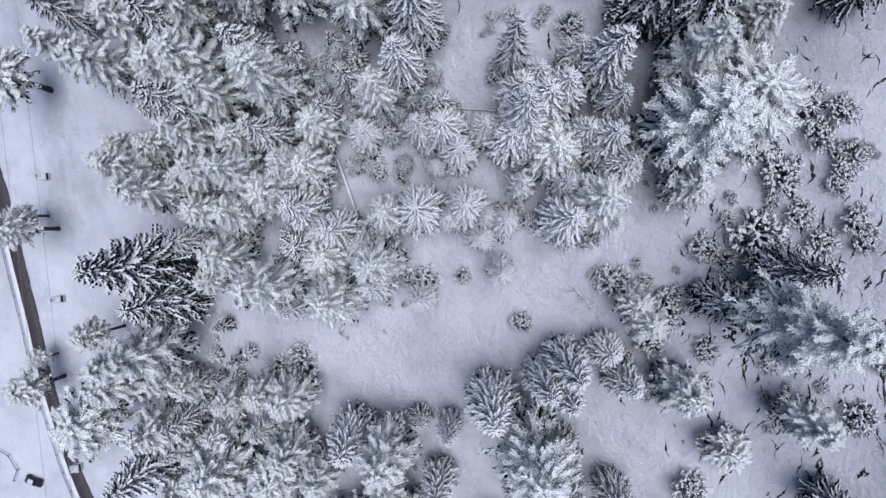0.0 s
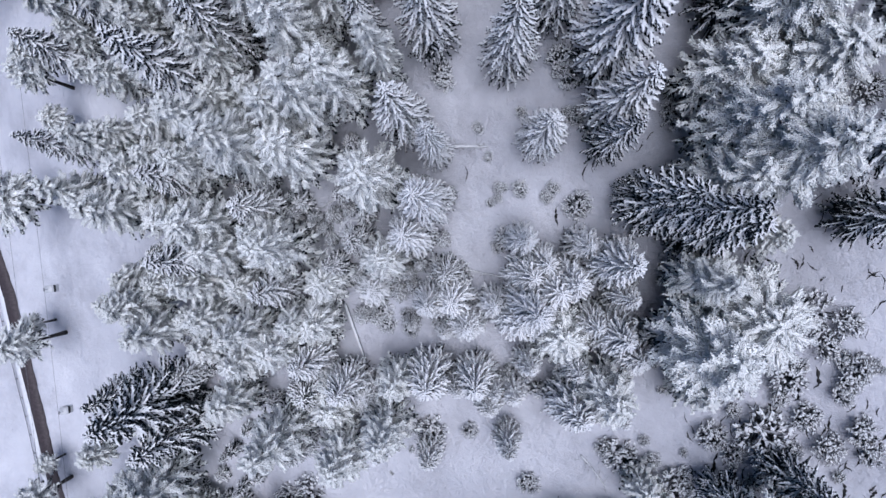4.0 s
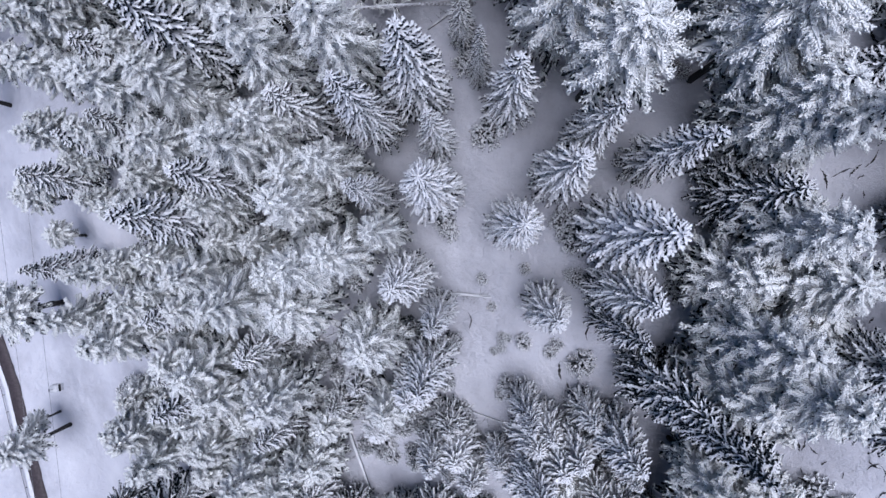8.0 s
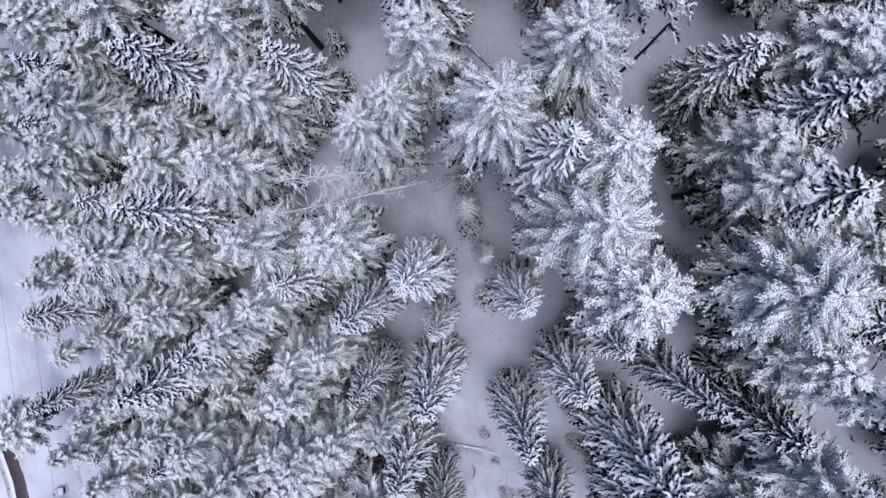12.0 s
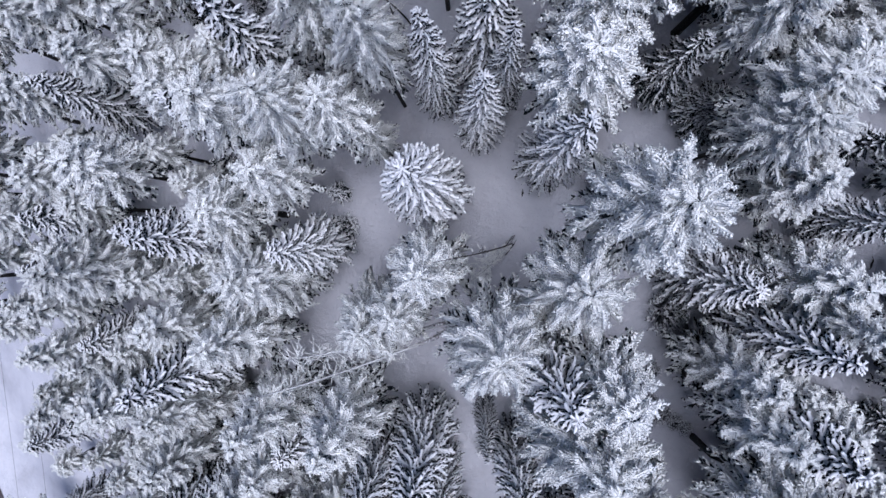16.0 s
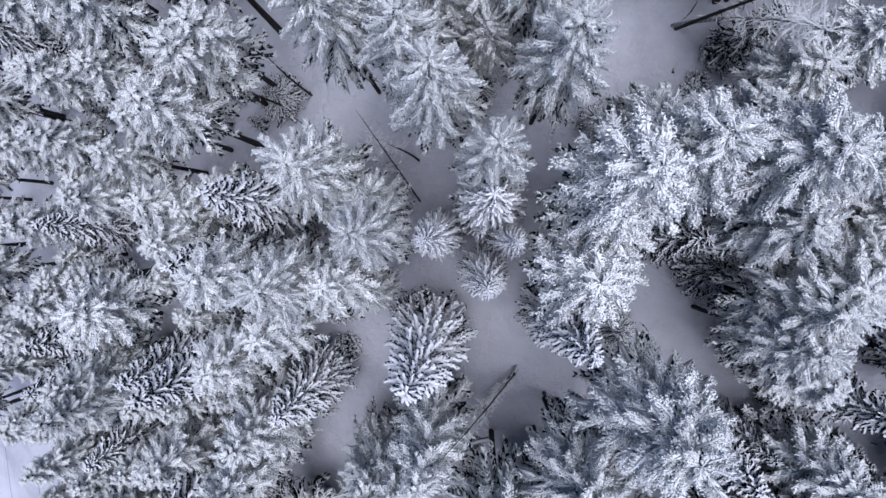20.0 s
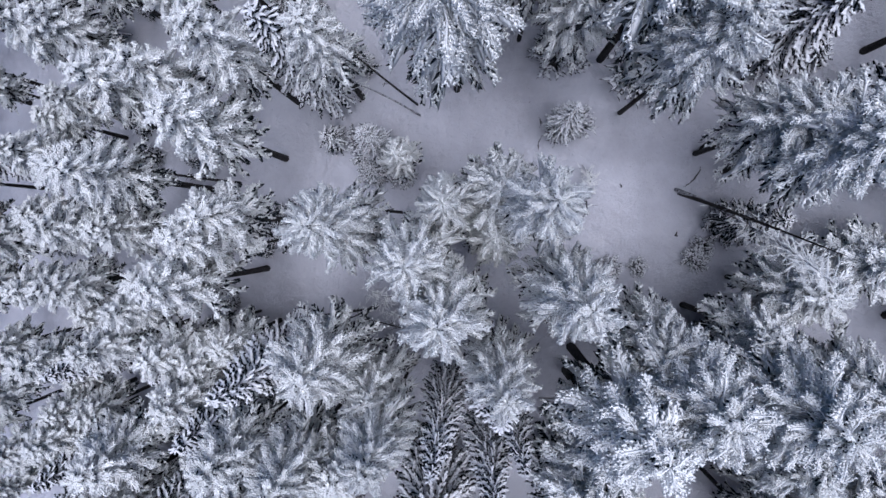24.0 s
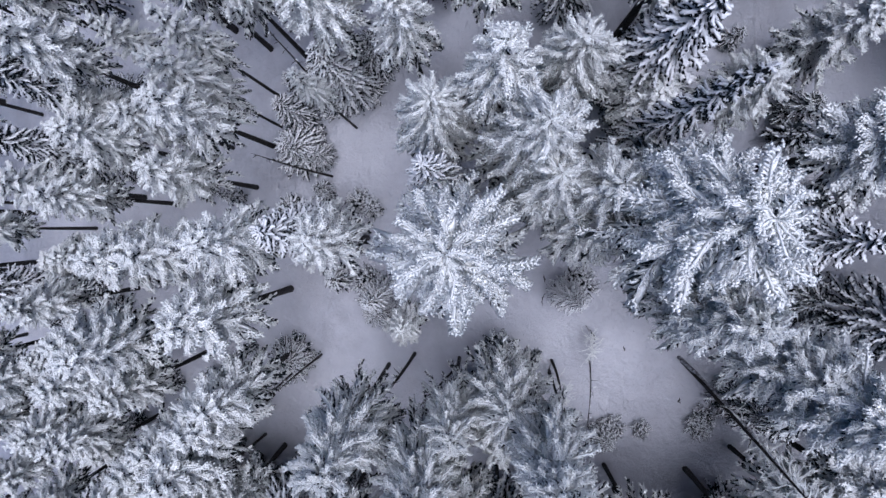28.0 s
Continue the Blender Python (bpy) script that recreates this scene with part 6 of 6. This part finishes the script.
standing_stem(-26.4, 125.5, -26.2, 125.7, 20.8, 0.16)
standing_stem(-29.6, 123.8, -30.2, 122.4, 26.0, 0.16)
standing_stem(-17.2, 113.5, -19.5, 116.6, 29.9, 0.15)
standing_stem(-10.3, 109.9, -13.4, 116.8, 29.9, 0.10)
standing_stem(-12.2, 126.9, -14.4, 127.0, 29.9, 0.20)
standing_stem(-6.9, 124.9, -10.1, 126.1, 23.3, 0.13)
standing_stem(5.2, 126.3, 3.8, 125.6, 25.3, 0.15)
standing_stem(9.8, 128.0, 6.3, 125.6, 17.5, 0.09)
standing_stem(-22.8, 159.6, -23.5, 162.6, 29.9, 0.16)
standing_stem(-24.0, 151.2, -24.5, 150.8, 29.9, 0.15)
standing_stem(-37.5, 161.9, -37.6, 161.6, 18.7, 0.18)
standing_stem(-36.3, 112.1, -36.9, 112.8, 17.8, 0.20)
standing_stem(6.3, 97.9, 6.9, 98.1, 14.8, 0.20)
standing_stem(-39.0, 131.6, -42.5, 131.4, 29.9, 0.20)
standing_stem(-11.0, 141.0, -18.9, 143.5, 29.9, 0.14)
# ---- places where the snow has slid and the stream or dark earth shows ----
gap(30.0, -4.8, 28.3, -9.3, 0.37)
gap(31.5, -6.2, 32.2, -9.8, 0.59)
gap(37.3, 5.6, 37.1, 3.3, 0.52)
gap(38.2, 1.9, 38.8, 0.9, 0.17)
gap(27.3, -7.2, 27.1, -9.4, 0.15)
gap(34.9, -14.2, 34.6, -20.5, 0.14)
gap(35.7, -13.8, 35.8, -16.6, 0.18)
gap(30.2, -12.2, 30.1, -15.9, 0.15)
gap(33.6, -15.5, 34.8, -17.5, 0.15)
gap(40.1, -18.8, 39.7, -21.7, 0.14)
gap(41.6, -20.7, 42.0, -21.6, 0.28)
gap(44.7, -13.7, 46.4, -20.4, 0.23)
gap(32.6, -12.7, 33.0, -14.8, 0.29)
gap(25.6, -11.8, 26.0, -14.9, 0.15)
gap(28.3, -17.7, 28.1, -20.0, 0.15)
gap(26.1, -29.0, 26.1, -31.4, 0.15)
gap(42.4, -3.0, 42.9, -4.3, 0.17)
gap(29.9, -28.9, 29.8, -31.3, 0.15)
gap(37.3, 21.2, 37.1, 19.3, 0.14)
gap(20.6, -23.5, 21.3, -25.0, 0.20)
gap(37.2, -23.6, 37.5, -25.0, 0.14)
gap(38.8, 8.0, 38.4, 5.1, 0.27)
gap(32.7, 20.9, 33.3, 18.5, 0.35)
gap(36.9, 16.0, 38.2, 15.1, 0.17)
gap(10.3, 27.3, 10.8, 24.5, 0.20)
gap(11.1, 24.5, 13.0, 21.8, 0.16)
gap(14.1, 33.0, 13.8, 30.4, 0.12)
gap(18.1, 35.8, 17.9, 32.9, 0.11)
gap(20.4, 35.4, 19.5, 34.0, 0.11)
gap(33.5, 20.6, 34.4, 19.2, 0.18)
gap(36.1, 20.7, 36.7, 19.1, 0.17)
gap(37.7, 20.2, 38.8, 19.2, 0.14)
gap(-2.7, 33.4, -2.3, 30.9, 0.13)
gap(21.6, 36.4, 21.0, 35.3, 0.11)
gap(43.0, 19.6, 44.0, 18.7, 0.16)
gap(14.9, 33.3, 14.6, 31.6, 0.12)
gap(37.5, 35.0, 36.9, 31.8, 0.17)
gap(39.8, 67.3, 40.3, 65.8, 0.19)
gap(40.6, 47.3, 41.1, 46.1, 0.16)
gap(39.8, 45.3, 40.3, 44.4, 0.13)
gap(32.4, 52.1, 33.0, 50.8, 0.14)
gap(34.3, 54.1, 35.0, 52.2, 0.13)
gap(31.1, 59.8, 31.8, 57.8, 0.13)
gap(32.5, 58.6, 33.5, 56.0, 0.13)
gap(37.9, 79.8, 38.5, 77.1, 0.22)
gap(38.7, 77.7, 39.6, 77.6, 0.12)
gap(40.1, 66.8, 41.1, 65.0, 0.16)
gap(27.5, 55.3, 28.2, 54.0, 0.10)
gap(25.2, 56.5, 25.8, 55.1, 0.11)
gap(35.9, 80.9, 37.3, 78.2, 0.16)
gap(36.6, 81.3, 38.0, 78.9, 0.16)
gap(37.5, 81.4, 39.1, 78.5, 0.16)
gap(32.7, 89.2, 36.7, 88.1, 0.13)
gap(5.0, 97.2, 6.0, 98.9, 0.22)
gap(17.1, 94.9, 18.1, 93.6, 0.14)
gap(1.0, 85.4, 2.9, 87.7, 0.15)
gap(19.5, 124.5, 19.8, 123.9, 0.19)
gap(12.1, 85.3, 12.6, 82.4, 0.14)
gap(3.7, 94.3, 3.4, 93.2, 0.15)
gap(13.4, 130.1, 13.7, 129.5, 0.13)
gap(21.5, 131.7, 20.0, 129.3, 0.12)
gap(4.7, 136.1, 4.4, 134.2, 0.10)
gap(32.7, 154.0, 34.3, 154.3, 0.50)
gap(7.1, 139.7, 9.1, 137.2, 0.23)
gap(9.5, 131.9, 10.2, 129.9, 0.13)
gap(5.4, 127.2, 5.7, 124.7, 0.13)
gap(4.2, 138.4, 4.1, 137.0, 0.10)
# the steep bank above the stream is broken by many small slides
rnd = random.Random(8)
for i in range(150):
    x, y = rnd.uniform(27, 50), rnd.uniform(-28, 62)
    a, ln = rnd.gauss(1.45, 0.35), rnd.uniform(0.6, 2.6)
    gap(x, y, x + math.cos(a) * ln, y + math.sin(a) * ln, rnd.uniform(0.05, 0.15))
for i in range(240):
    x, y = rnd.uniform(27, 60), rnd.uniform(-40, 2)
    a, ln = rnd.gauss(1.4, 0.3), rnd.uniform(0.5, 3.0)
    gap(x, y, x + math.cos(a) * ln, y + math.sin(a) * ln, rnd.uniform(0.06, 0.24))
# further openings higher up: partly dark debris, partly in place of shaded ground
for i in range(420):
    y = rnd.uniform(20, 178)
    x = rnd.uniform(36, 62) if y < 110 else rnd.uniform(44, 66)
    a, ln = rnd.gauss(1.2, 0.5), rnd.uniform(0.5, 2.4)
    gap(x, y, x + math.cos(a) * ln, y + math.sin(a) * ln, rnd.uniform(0.05, 0.17))
tagged(part("dark_gaps_in_snow", GAPS.v, GAPS.f, earth, None), "ragged dark openings in the snow above a stream, some standing in for shaded ground", "stream bank", kind="stuff")
for i in range(46):
    x, y = rnd.uniform(22, 47), rnd.uniform(-30, 12)
    shrub(x, y, rnd.uniform(0.5, 2.0))
for i in range(60):
    y = rnd.uniform(20, 175)
    shrub(rnd.uniform(42, 60), y, rnd.uniform(0.5, 1.6))
